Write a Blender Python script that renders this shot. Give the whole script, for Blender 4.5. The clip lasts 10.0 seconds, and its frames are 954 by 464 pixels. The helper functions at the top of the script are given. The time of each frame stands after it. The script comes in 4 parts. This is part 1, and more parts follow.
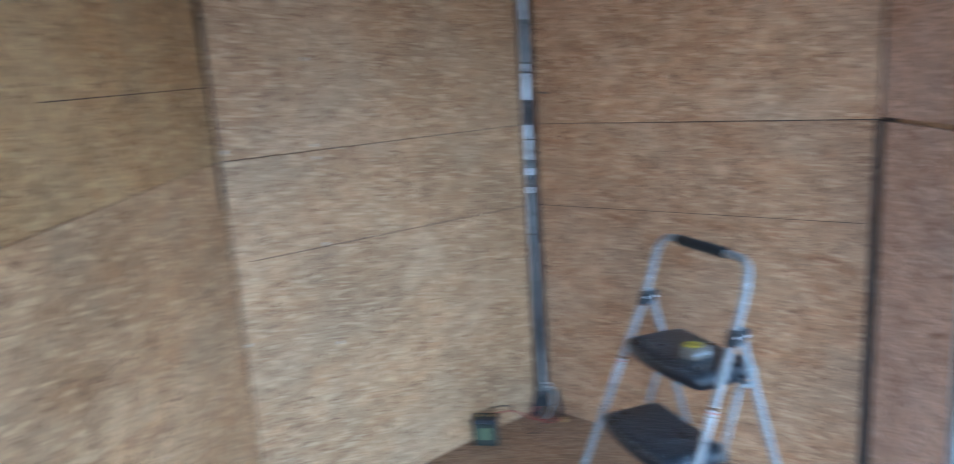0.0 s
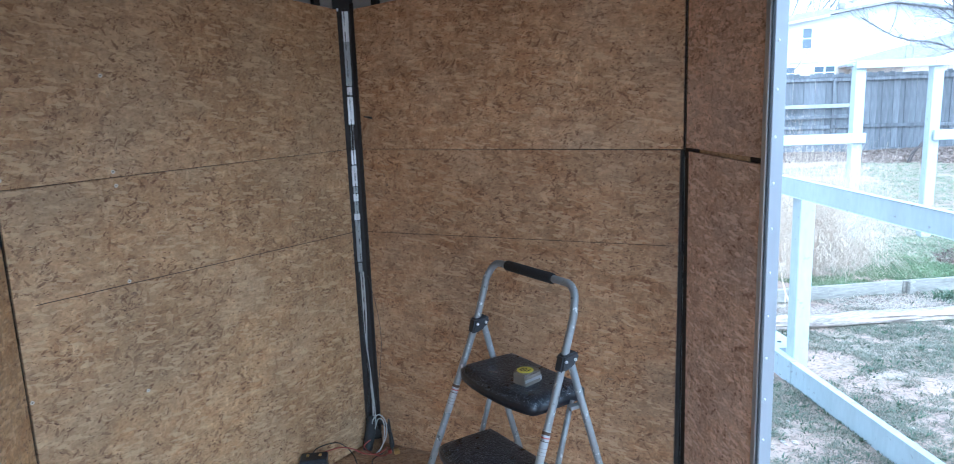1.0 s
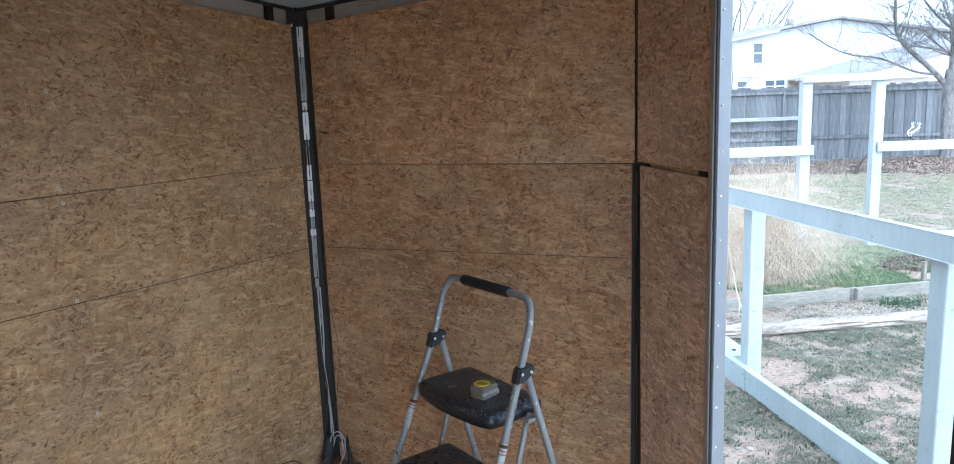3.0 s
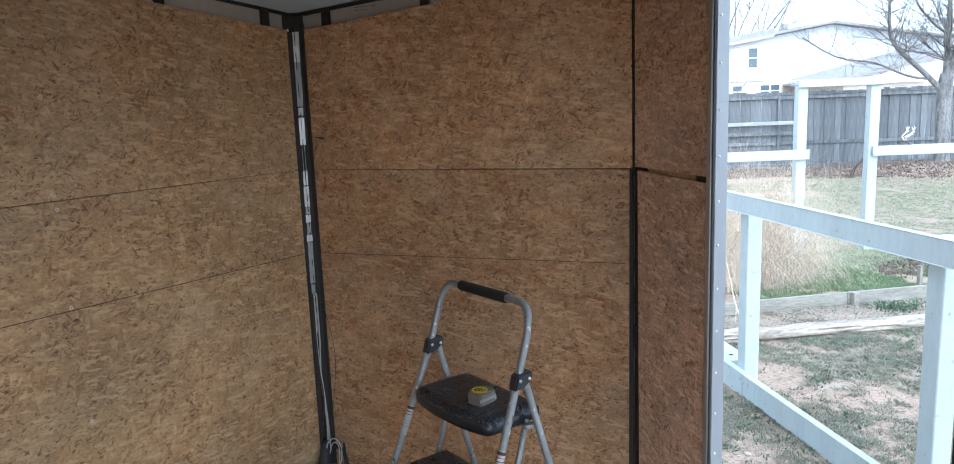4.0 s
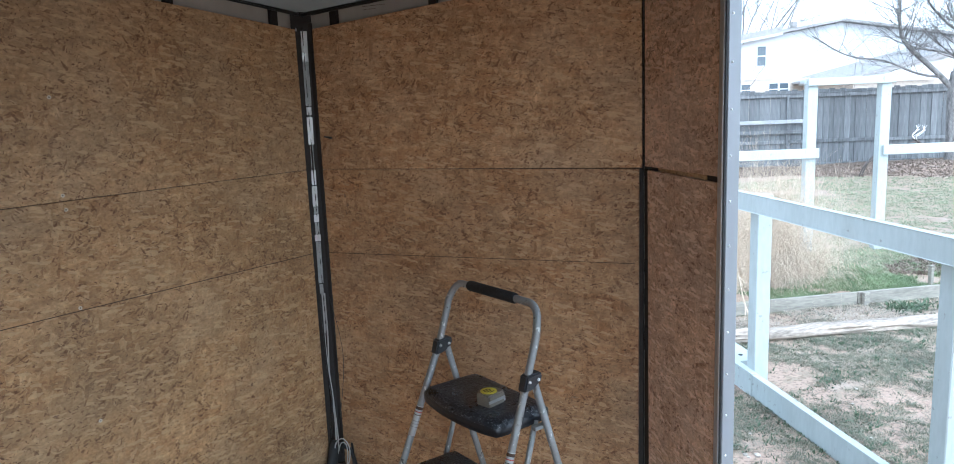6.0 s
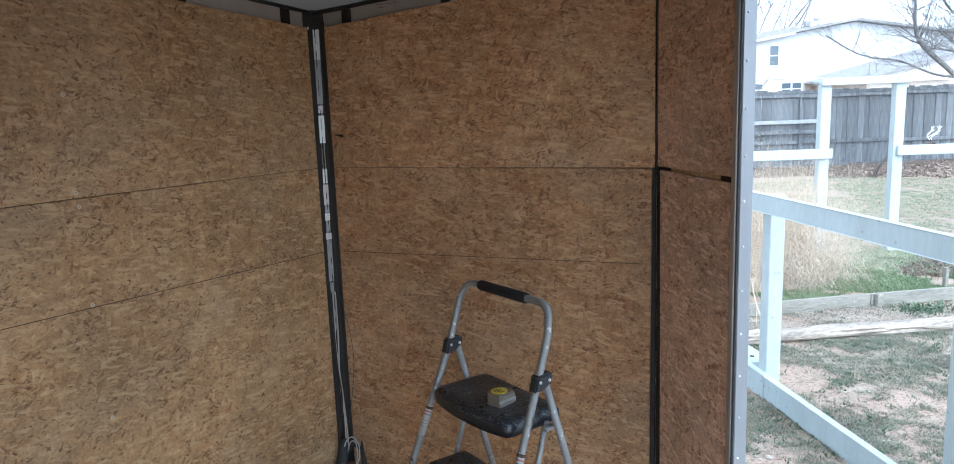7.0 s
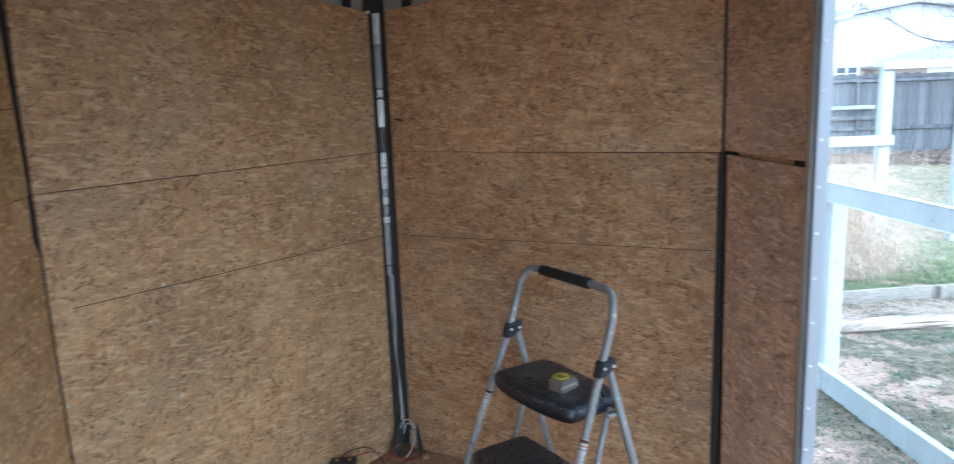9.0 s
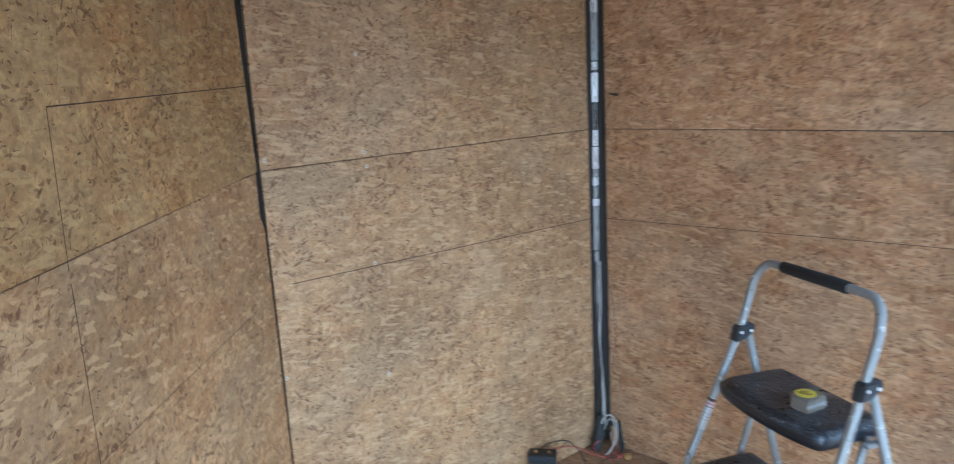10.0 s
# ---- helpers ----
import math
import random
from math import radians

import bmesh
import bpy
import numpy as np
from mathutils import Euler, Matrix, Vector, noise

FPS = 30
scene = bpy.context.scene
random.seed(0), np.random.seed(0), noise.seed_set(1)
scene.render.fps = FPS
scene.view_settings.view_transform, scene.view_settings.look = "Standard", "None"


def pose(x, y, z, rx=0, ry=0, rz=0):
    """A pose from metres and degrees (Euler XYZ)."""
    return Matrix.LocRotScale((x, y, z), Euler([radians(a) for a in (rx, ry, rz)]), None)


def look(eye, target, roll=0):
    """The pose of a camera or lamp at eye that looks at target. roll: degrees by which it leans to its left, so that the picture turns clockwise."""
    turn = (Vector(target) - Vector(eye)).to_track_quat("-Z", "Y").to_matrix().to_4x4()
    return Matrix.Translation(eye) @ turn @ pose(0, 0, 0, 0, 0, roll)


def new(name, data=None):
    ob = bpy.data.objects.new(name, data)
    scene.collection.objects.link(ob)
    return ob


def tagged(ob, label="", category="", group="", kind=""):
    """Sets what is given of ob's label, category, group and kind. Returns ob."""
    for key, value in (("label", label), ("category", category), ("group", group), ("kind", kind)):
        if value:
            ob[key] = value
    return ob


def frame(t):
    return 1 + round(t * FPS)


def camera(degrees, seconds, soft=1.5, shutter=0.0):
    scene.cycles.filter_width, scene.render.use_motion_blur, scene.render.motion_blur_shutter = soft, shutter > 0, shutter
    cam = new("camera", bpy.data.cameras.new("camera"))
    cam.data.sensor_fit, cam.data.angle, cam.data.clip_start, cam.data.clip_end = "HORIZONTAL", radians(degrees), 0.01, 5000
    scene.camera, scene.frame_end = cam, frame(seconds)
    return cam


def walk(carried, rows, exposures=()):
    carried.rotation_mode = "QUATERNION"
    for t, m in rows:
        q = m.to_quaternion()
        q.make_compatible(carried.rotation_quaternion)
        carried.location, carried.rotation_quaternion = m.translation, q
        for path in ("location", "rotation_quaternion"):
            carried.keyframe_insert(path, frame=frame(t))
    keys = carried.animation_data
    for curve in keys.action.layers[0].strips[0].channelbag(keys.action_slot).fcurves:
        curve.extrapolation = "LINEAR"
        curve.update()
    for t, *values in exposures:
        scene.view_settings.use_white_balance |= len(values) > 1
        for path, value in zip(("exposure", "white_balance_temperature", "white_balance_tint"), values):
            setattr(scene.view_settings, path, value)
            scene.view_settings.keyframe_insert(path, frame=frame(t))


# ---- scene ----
cam = camera(66.9, 10.0, soft=0.95, shutter=0.7)
PATH = [
    (0, (-0.218, -3.138, 1.513), (-0.236, -1.18, 1.104), -3.8),
    (0.2, (-0.226, -3.101, 1.528), (-0.004, -1.161, 1.098), -3.5),
    (0.5, (-0.248, -3.085, 1.532), (0.146, -1.169, 1.112), -2.3),
    (1, (-0.23, -3.069, 1.531), (0.237, -1.162, 1.151), -2.2),
    (1.5, (-0.219, -3.071, 1.529), (0.283, -1.172, 1.152), -2.6),
    (2, (-0.22, -3.078, 1.537), (0.312, -1.182, 1.184), -2.7),
    (2.5, (-0.216, -3.086, 1.538), (0.341, -1.198, 1.185), -2.4),
    (4, (-0.216, -3.075, 1.539), (0.368, -1.192, 1.202), -2.3),
    (4.5, (-0.214, -3.066, 1.54), (0.37, -1.183, 1.207), -2.4),
    (5, (-0.213, -3.067, 1.541), (0.37, -1.183, 1.204), -2.4),
    (5.5, (-0.215, -3.064, 1.541), (0.361, -1.178, 1.203), -2.4),
    (7, (-0.219, -3.052, 1.541), (0.319, -1.157, 1.2), -2.2),
    (7.5, (-0.219, -3.045, 1.539), (0.304, -1.144, 1.203), -2.2),
    (8, (-0.215, -3.045, 1.541), (0.284, -1.142, 1.181), -2.7),
    (8.5, (-0.226, -3.039, 1.538), (0.246, -1.13, 1.172), -2.7),
    (9, (-0.279, -3.027, 1.534), (0.144, -1.108, 1.161), -2.3),
    (9.2, (-0.305, -3.004, 1.535), (0.038, -1.07, 1.158), -2.2),
    (9.5, (-0.335, -2.965, 1.546), (-0.134, -1.016, 1.144), -1.3),
    (9.7, (-0.376, -2.917, 1.541), (-0.275, -0.962, 1.131), -1.6),
    (9.9, (-0.368, -2.857, 1.534), (-0.404, -0.902, 1.119), -2.8),
    (10, (-0.362, -2.831, 1.532), (-0.441, -0.876, 1.117), -3.2),
]
EXPOSURES = [(0, 3.10, 4050, -3), (0.5, 2.97, 4250, -1), (1, 2.50, 4450, 0), (2.5, 2.26, 4800, 1), (4.0, 2.18, 5100, 1), (7.5, 2.18, 5100, 1), (8.5, 2.33, 4950, 1), (9.2, 2.55, 4700, 0), (9.6, 2.98, 4450, -2), (10, 3.10, 4450, -3)]
walk(cam, [(t, look(eye, target, roll)) for t, eye, target, roll in PATH], EXPOSURES)

# ---- world, sun, exposure ----
world = bpy.data.worlds.new("world")
scene.world = world
world.use_nodes = True
wn, wl = world.node_tree.nodes, world.node_tree.links
sky = wn.new("ShaderNodeTexSky")
sky.sky_type, sky.sun_disc = "NISHITA", False
sky.sun_elevation, sky.sun_rotation = radians(50), radians(184)
sky.air_density, sky.dust_density, sky.ozone_density = 1.0, 2.0, 1.0
wn["Background"].inputs[1].default_value = 0.15
cloudy = wn.new("ShaderNodeHueSaturation")  # thin cloud takes most of the blue out of the sky
cloudy.inputs["Saturation"].default_value = 0.25
wl.new(sky.outputs[0], cloudy.inputs["Color"]), wl.new(cloudy.outputs[0], wn["Background"].inputs[0])
sun = new("sun", bpy.data.lights.new("sun", "SUN"))
sun.data.energy, sun.data.angle, sun.data.color = 0.06, radians(60), (1.0, 0.96, 0.9)
sun.matrix_world = look((0, 0, 0), (0.045, 0.641, -0.766))


# ---- materials ----
def material(name, color, rough=0.6, metal=0.0, vary=0.15, size=12.0, bump=0.1, stretch=(1, 1, 1), fine=6.0, spread=0.0):
    """A paint, metal or earth with broad stains and fine grain."""
    m = bpy.data.materials.new(name)
    m.use_nodes = True
    n, l = m.node_tree.nodes, m.node_tree.links
    b = n["Principled BSDF"]
    b.inputs["Roughness"].default_value, b.inputs["Metallic"].default_value = rough, metal
    co = n.new("ShaderNodeTexCoord")
    mp = n.new("ShaderNodeMapping")
    mp.inputs["Scale"].default_value = stretch
    l.new(co.outputs["Object"], mp.inputs[0])
    big, small = n.new("ShaderNodeTexNoise"), n.new("ShaderNodeTexNoise")
    big.inputs["Scale"].default_value, small.inputs["Scale"].default_value = size, size * fine
    big.inputs["Detail"].default_value = small.inputs["Detail"].default_value = 5
    info = n.new("ShaderNodeObjectInfo")
    for tex in (big, small):
        l.new(mp.outputs[0], tex.inputs["Vector"])
    add = n.new("ShaderNodeMath")
    l.new(big.outputs[0], add.inputs[0]), l.new(small.outputs[0], add.inputs[1])
    ramp = n.new("ShaderNodeMapRange")
    ramp.inputs[1].default_value, ramp.inputs[2].default_value = 0.6, 1.4
    ramp.inputs[3].default_value, ramp.inputs[4].default_value = 1 - vary, 1 + vary
    l.new(add.outputs[0], ramp.inputs[0])
    per = n.new("ShaderNodeMapRange")
    per.inputs[3].default_value, per.inputs[4].default_value = 1 - spread, 1 + spread
    l.new(info.outputs["Random"], per.inputs[0])
    mul = n.new("ShaderNodeMath")
    mul.operation = "MULTIPLY"
    l.new(ramp.outputs[0], mul.inputs[0]), l.new(per.outputs[0], mul.inputs[1])
    col = n.new("ShaderNodeVectorMath")
    col.operation = "SCALE"
    col.inputs[0].default_value = color
    l.new(mul.outputs[0], col.inputs["Scale"])
    l.new(col.outputs[0], b.inputs["Base Color"])
    bp = n.new("ShaderNodeBump")
    bp.inputs["Strength"].default_value, bp.inputs["Distance"].default_value = bump, 0.004
    l.new(small.outputs[0], bp.inputs["Height"]), l.new(bp.outputs[0], b.inputs["Normal"])
    rr = n.new("ShaderNodeMapRange")
    rr.inputs[3].default_value, rr.inputs[4].default_value = max(0.05, rough - 0.12), min(1, rough + 0.12)
    l.new(big.outputs[0], rr.inputs[0]), l.new(rr.outputs[0], b.inputs["Roughness"])
    return m


def strand_board(name, tone=(1, 1, 1), turn=0.0, rusty=0.45):
    """Oriented strand board: pressed flakes in seven lays, mostly along the board's local x, with bark specks and splits."""
    m = bpy.data.materials.new(name)
    m.use_nodes = True
    n, l = m.node_tree.nodes, m.node_tree.links
    b = n["Principled BSDF"]

    def plug(socket, v):
        if isinstance(v, (int, float)):
            socket.default_value = v
        elif isinstance(v, tuple):
            socket.default_value = (*v, 1) if len(socket.default_value) == 4 else v
        else:
            l.new(v, socket)

    def calc(op, a, c):
        k = n.new("ShaderNodeMath")
        k.operation = op
        plug(k.inputs[0], a), plug(k.inputs[1], c)
        return k.outputs[0]

    def vec(op, a, c):
        k = n.new("ShaderNodeVectorMath")
        k.operation = op
        plug(k.inputs[0], a)
        plug(k.inputs["Scale"] if op == "SCALE" else k.inputs[1], c)
        return k.outputs[0]

    def ranged(v, a, c, lo, hi):
        k = n.new("ShaderNodeMapRange")
        for i, x in enumerate((v, a, c, lo, hi)):
            plug(k.inputs[i], x)
        return k.outputs[0]

    def blend(f, a, c):
        k = n.new("ShaderNodeMix")
        k.data_type = "RGBA"
        plug(k.inputs[0], f), plug(k.inputs[6], a), plug(k.inputs[7], c)
        return k.outputs[2]

    def cloud(v, scale, detail=3.0):
        k = n.new("ShaderNodeTexNoise")
        k.inputs["Scale"].default_value, k.inputs["Detail"].default_value = scale, detail
        l.new(v, k.inputs["Vector"])
        return k

    def lay(v, angle, scale, off):
        """Coordinates turned in the board's plane, stretched along the strand and moved."""
        r = n.new("ShaderNodeMapping")
        r.inputs["Rotation"].default_value = (0, angle, 0)
        l.new(v, r.inputs[0])
        k = n.new("ShaderNodeMapping")
        k.inputs["Scale"].default_value, k.inputs["Location"].default_value = scale, (off, off * 0.37, off * 1.7)
        l.new(r.outputs[0], k.inputs[0])
        return vec("ADD", k.outputs[0], shift)

    def cells(v):
        """Random colours, one for each flake cell."""
        k = n.new("ShaderNodeTexVoronoi")
        k.inputs["Scale"].default_value = 1.0
        l.new(v, k.inputs["Vector"])
        sep = n.new("ShaderNodeSeparateColor")
        l.new(k.outputs["Color"], sep.inputs[0])
        return sep.outputs

    co, info = n.new("ShaderNodeTexCoord"), n.new("ShaderNodeObjectInfo")
    shift = calc("MULTIPLY", info.outputs["Random"], 57.0)
    whole = vec("ADD", co.outputs["Object"], shift)
    ragged = vec("SCALE", vec("SUBTRACT", cloud(co.outputs["Object"], 60.0, 3).outputs["Color"], (0.5, 0.5, 0.5)), 0.011)
    place = vec("ADD", co.outputs["Object"], ragged)
    # flakes: broad ones along the board, then smaller ones askew over them
    color = height = None
    for i, (angle, scale, cut) in enumerate(((0.05, (14, 2, 58), 0), (0.5, (18, 2, 66), 0.4), (-0.45, (17, 2, 70), 0.45), (1.0, (23, 2, 76), 0.55), (-0.95, (22, 2, 74), 0.6), (0.12, (29, 2, 115), 0.62), (1.5, (30, 2, 76), 0.72))):
        flake = cells(lay(place, angle + turn, scale, 3.1 * i))
        ramp = n.new("ShaderNodeValToRGB")
        e = ramp.color_ramp.elements
        e[0].position, e[0].color = 0.0, (0.33, 0.222, 0.132, 1)
        e[1].position, e[1].color = 1.0, (0.585, 0.465, 0.33, 1)
        for p, c in ((0.08, (0.405, 0.286, 0.178, 1)), (0.24, (0.45, 0.33, 0.21, 1)), (0.6, (0.475, 0.354, 0.23, 1)), (0.86, (0.51, 0.388, 0.258, 1))):
            e.new(p).color = c
        l.new(flake[0], ramp.inputs[0])
        grain = cloud(lay(place, angle + turn, (22, 3, 260), 7.7 * i), 1.0, 3)
        shade = vec("SCALE", ramp.outputs[0], ranged(grain.outputs[0], 0.25, 0.75, 0.88, 1.1))
        if color is None:
            color, height = shade, flake[1]
        else:
            f = calc("GREATER_THAN", flake[2], cut)
            color = blend(f, color, shade)
            hm = n.new("ShaderNodeMix")
            l.new(f, hm.inputs[0]), l.new(height, hm.inputs[2]), l.new(flake[1], hm.inputs[3])
            height = hm.outputs[0]
    # rusty and pale fields, a few flakes wide
    rust = ranged(cloud(lay(place, turn, (9, 3, 26), 21.0), 1.0, 5).outputs[0], 0.45, 0.68, 0.0, rusty)
    color = blend(rust, color, vec("MULTIPLY", color, (0.76, 0.6, 0.46)))
    pale = ranged(cloud(vec("ADD", whole, (9.0, 9.0, 9.0)), 3.2, 6).outputs[0], 0.46, 0.68, 0.0, 0.5)
    color = blend(pale, color, (0.47, 0.405, 0.315))
    color = vec("SCALE", color, ranged(cloud(whole, 2.0, 5).outputs[0], 0.3, 0.7, 0.8, 1.17))
    blot = cloud(lay(place, turn, (13, 3, 30), 15.0), 1.0, 5).outputs[0]
    color = vec("SCALE", color, ranged(blot, 0.3, 0.7, 0.86, 1.13))
    dust = cloud(lay(place, turn, (85, 3, 130), 2.2), 1.0, 5).outputs[0]
    color = vec("SCALE", color, ranged(dust, 0.3, 0.7, 0.8, 1.2))
    # single dark flakes, bark specks and splits in several directions, in loose clusters
    cluster = cloud(vec("ADD", whole, (3.0, 3.0, 3.0)), 8.0, 4).outputs[0]
    drift = ranged(cluster, 0.32, 0.68, 0.025, -0.025)
    for i, (angle, scale, keep, deep) in enumerate(((0.1, (24, 3, 95), 0.985, 0.4), (0.5, (38, 3, 150), 0.986, 0.7), (-0.4, (36, 3, 160), 0.986, 0.7), (1.0, (48, 3, 150), 0.988, 0.75), (-1.0, (46, 3, 160), 0.988, 0.75), (0.05, (90, 3, 190), 0.973, 0.8), (0.7, (110, 3, 150), 0.977, 0.85))):
        speck = cells(lay(place, angle + turn, scale, 11.3 * i + 5))
        edge = calc("ADD", drift, keep)
        s = calc("MULTIPLY", calc("GREATER_THAN", speck[0], edge), ranged(speck[1], 0.0, 1.0, deep * 0.3, deep))
        color = blend(s, color, (0.15, 0.08, 0.042))
    hair = calc("ADD", drift, 0.7)
    for i, (angle, scale) in enumerate(((0.2, (40, 3, 260)), (-0.6, (46, 3, 280)), (1.2, (60, 3, 300)))):
        s = ranged(cloud(lay(place, angle + turn, scale, 17.9 * i + 2), 1.0, 1.5).outputs[0], hair, calc("ADD", hair, 0.015), 0.0, 0.85)
        color = blend(s, color, (0.1, 0.05, 0.026))
    sliver = cells(lay(place, turn - 0.15, (30, 3, 120), 41.0))
    color = blend(calc("MULTIPLY", calc("GREATER_THAN", sliver[0], 0.9), 0.6), color, (0.62, 0.52, 0.385))
    l.new(vec("MULTIPLY", color, tone), b.inputs["Base Color"])
    l.new(ranged(height, 0.0, 1.0, 0.45, 0.75), b.inputs["Roughness"])
    bp = n.new("ShaderNodeBump")
    bp.inputs["Strength"].default_value, bp.inputs["Distance"].default_value = 0.4, 0.0015
    l.new(height, bp.inputs["Height"]), l.new(bp.outputs[0], b.inputs["Normal"])
    return m


# tones differ by sheet; their brightness also makes up for each wall's light
OSB = strand_board("strand_board", (0.92, 0.765, 0.565))
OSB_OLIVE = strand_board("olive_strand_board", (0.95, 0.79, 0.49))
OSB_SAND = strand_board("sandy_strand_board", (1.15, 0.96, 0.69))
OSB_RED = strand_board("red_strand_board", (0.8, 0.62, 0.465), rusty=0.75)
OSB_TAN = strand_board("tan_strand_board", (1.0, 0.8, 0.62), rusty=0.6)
# the doorway's glare over this narrow wall is put into the board's tint
OSB_GLARE = strand_board("glare_tinted_strand_board", (1.36, 1.21, 1.25), rusty=0.2)
OSB_FLOOR = strand_board("floor_strand_board", (0.66, 0.52, 0.4))
STEEL_DARK = material("dark_painted_steel", (0.022, 0.018, 0.0155), 0.75, 0.0, 0.35, 9, 0.2)
SKIN = material("pale_metal_skin", (0.46, 0.425, 0.37), 0.45, 0.2, 0.12, 3, 0.05, (1, 1, 0.15))
CEIL = material("ceiling_metal", (0.22, 0.2, 0.172), 0.6, 0.1, 0.1, 2, 0.05)
ALU = material("mill_aluminium", (0.6, 0.63, 0.66), 0.38, 0.85, 0.1, 6, 0.08, (1, 1, 0.1))
ALU_PALE = material("bright_aluminium", (0.28, 0.29, 0.305), 0.5, 0.3, 0.08, 6, 0.05, (1, 1, 0.1))
RUBBER = material("black_rubber", (0.02, 0.02, 0.02), 0.7, 0, 0.25, 30, 0.2)
FOIL = material("foil_insulation", (0.75, 0.74, 0.73), 0.34, 0.7, 0.04, 30, 0.1)
FOIL_DULL = material("dull_foil", (0.4, 0.4, 0.39), 0.42, 0.7, 0.2, 30, 0.3)
# colour of strips added behind the boards to make their gaps dark
GAP_BACKING = material("dark_gap_backing", (0.045, 0.034, 0.028), 0.95, 0, 0.3, 25, 0.3)
STICKER_WHITE = material("pale_bone", (0.8, 0.78, 0.74), 0.6, 0, 0.1, 20, 0.1)
KNOT = material("dark_bark_knot", (0.25, 0.155, 0.09), 0.8, 0, 0.9, 150, 0.3)
SCREW = material("zinc_screw", (0.6, 0.54, 0.44), 0.5, 0.0, 0.1, 60, 0.1)
INK = material("print_and_socket_dark", (0.075, 0.044, 0.026), 0.8, 0, 0.4, 40, 0.0)
GREY_INK = material("faded_ink", (0.25, 0.23, 0.22), 0.8, 0, 0.3, 40, 0.0)
RIVET = material("bright_rivet", (0.78, 0.78, 0.77), 0.3, 0.5, 0.05, 60, 0.0)
TUBE = material("silver_tube_paint", (0.25, 0.248, 0.243), 0.5, 0.25, 0.12, 14, 0.08)
PLASTIC = material("black_plastic", (0.022, 0.024, 0.028), 0.48, 0, 0.3, 20, 0.3)
SKIRT = material("tread_skirt", (0.012, 0.014, 0.019), 0.36, 0, 0.4, 12, 0.15)
FOAM = material("foam_grip", (0.016, 0.015, 0.015), 0.9, 0, 0.3, 60, 0.6)
STICKER = material("white_sticker", (0.4, 0.39, 0.375), 0.5, 0, 0.06, 20, 0)
STICKER_RED = material("red_print", (0.4, 0.06, 0.05), 0.5, 0, 0.1, 20, 0)
TAPE_GREY = material("grey_tape_case", (0.2, 0.172, 0.138), 0.4, 0.15, 0.12, 30, 0.05)
TAPE_YELLOW = material("yellow_label", (0.62, 0.5, 0.04), 0.45, 0, 0.12, 50, 0.03)
WIRE_WHITE = material("white_wire", (0.42, 0.405, 0.38), 0.45, 0, 0.1, 20, 0)
WIRE_RED = material("red_wire", (0.28, 0.05, 0.035), 0.45, 0, 0.1, 20, 0)
WIRE_BLACK = material("black_wire", (0.015, 0.015, 0.015), 0.45, 0, 0.1, 20, 0)
WIRE_GREEN = material("green_wire", (0.02, 0.055, 0.025), 0.45, 0, 0.1, 20, 0)
BRASS = material("brass", (0.55, 0.38, 0.14), 0.35, 0.8, 0.1, 40, 0)
BATTERY = material("olive_black_case", (0.03, 0.032, 0.025), 0.4, 0, 0.2, 20, 0.1)
BATTERY_LABEL = material("dull_green_label", (0.1, 0.12, 0.06), 0.55, 0, 0.25, 60, 0)
WHITE_PAINT = material("white_fence_paint", (0.42, 0.455, 0.447), 0.7, 0, 0.1, 7, 0.12, (1, 1, 0.3))
GREY_WOOD = material("weathered_fence_wood", (0.15, 0.152, 0.155), 0.85, 0, 0.55, 11, 0.4, (1, 1, 0.07), spread=0.25)
PALE_WOOD = material("bleached_timber", (0.33, 0.275, 0.225), 0.85, 0, 0.6, 14, 0.6, (0.15, 1, 1))
PLANK = material("bleached_plank", (0.34, 0.34, 0.345), 0.85, 0, 0.3, 10, 0.4, (0.15, 1, 1))
BED_WOOD = material("grey_bed_board", (0.25, 0.228, 0.19), 0.85, 0, 0.4, 12, 0.4, (0.15, 1, 1))
STRAW = material("dry_straw", (0.57, 0.465, 0.35), 0.8, 0, 0.25, 5, 0.0, spread=0.1)
GRASS = material("green_grass", (0.15, 0.205, 0.095), 0.7, 0, 0.4, 3, 0.0)
WEED = material("dull_weed", (0.165, 0.168, 0.118), 0.75, 0, 0.4, 3, 0.0)
PALE_GRASS = material("thin_lawn_grass", (0.22, 0.255, 0.15), 0.75, 0, 0.4, 3, 0.0)
HERB = material("dark_herb_leaf", (0.09, 0.125, 0.07), 0.6, 0, 0.4, 9, 0.0)
STONE = material("pale_stone", (0.42, 0.37, 0.32), 0.85, 0, 0.3, 30, 0.3, spread=0.3)
DEER_PAINT = material("dark_brown_resin", (0.075, 0.06, 0.05), 0.6, 0, 0.3, 8, 0.2)
MULCH = material("pale_straw_mulch", (0.44, 0.38, 0.31), 0.85, 0, 0.3, 8, 0.0)
LITTER = material("dead_leaves", (0.19, 0.145, 0.115), 0.85, 0, 0.5, 4, 0.0)
BARK = material("grey_bark", (0.17, 0.158, 0.15), 0.9, 0, 0.9, 14, 0.6, (1, 1, 0.25))
SIDING = material("white_siding", (0.58, 0.585, 0.59), 0.6, 0, 0.04, 2, 0.05)
SHINGLE = material("grey_shingles", (0.3, 0.285, 0.275), 0.95, 0, 0.3, 5, 0.5)
BRICKS = material("tan_brick", (0.46, 0.4, 0.34), 0.85, 0, 0.2, 8, 0.3)
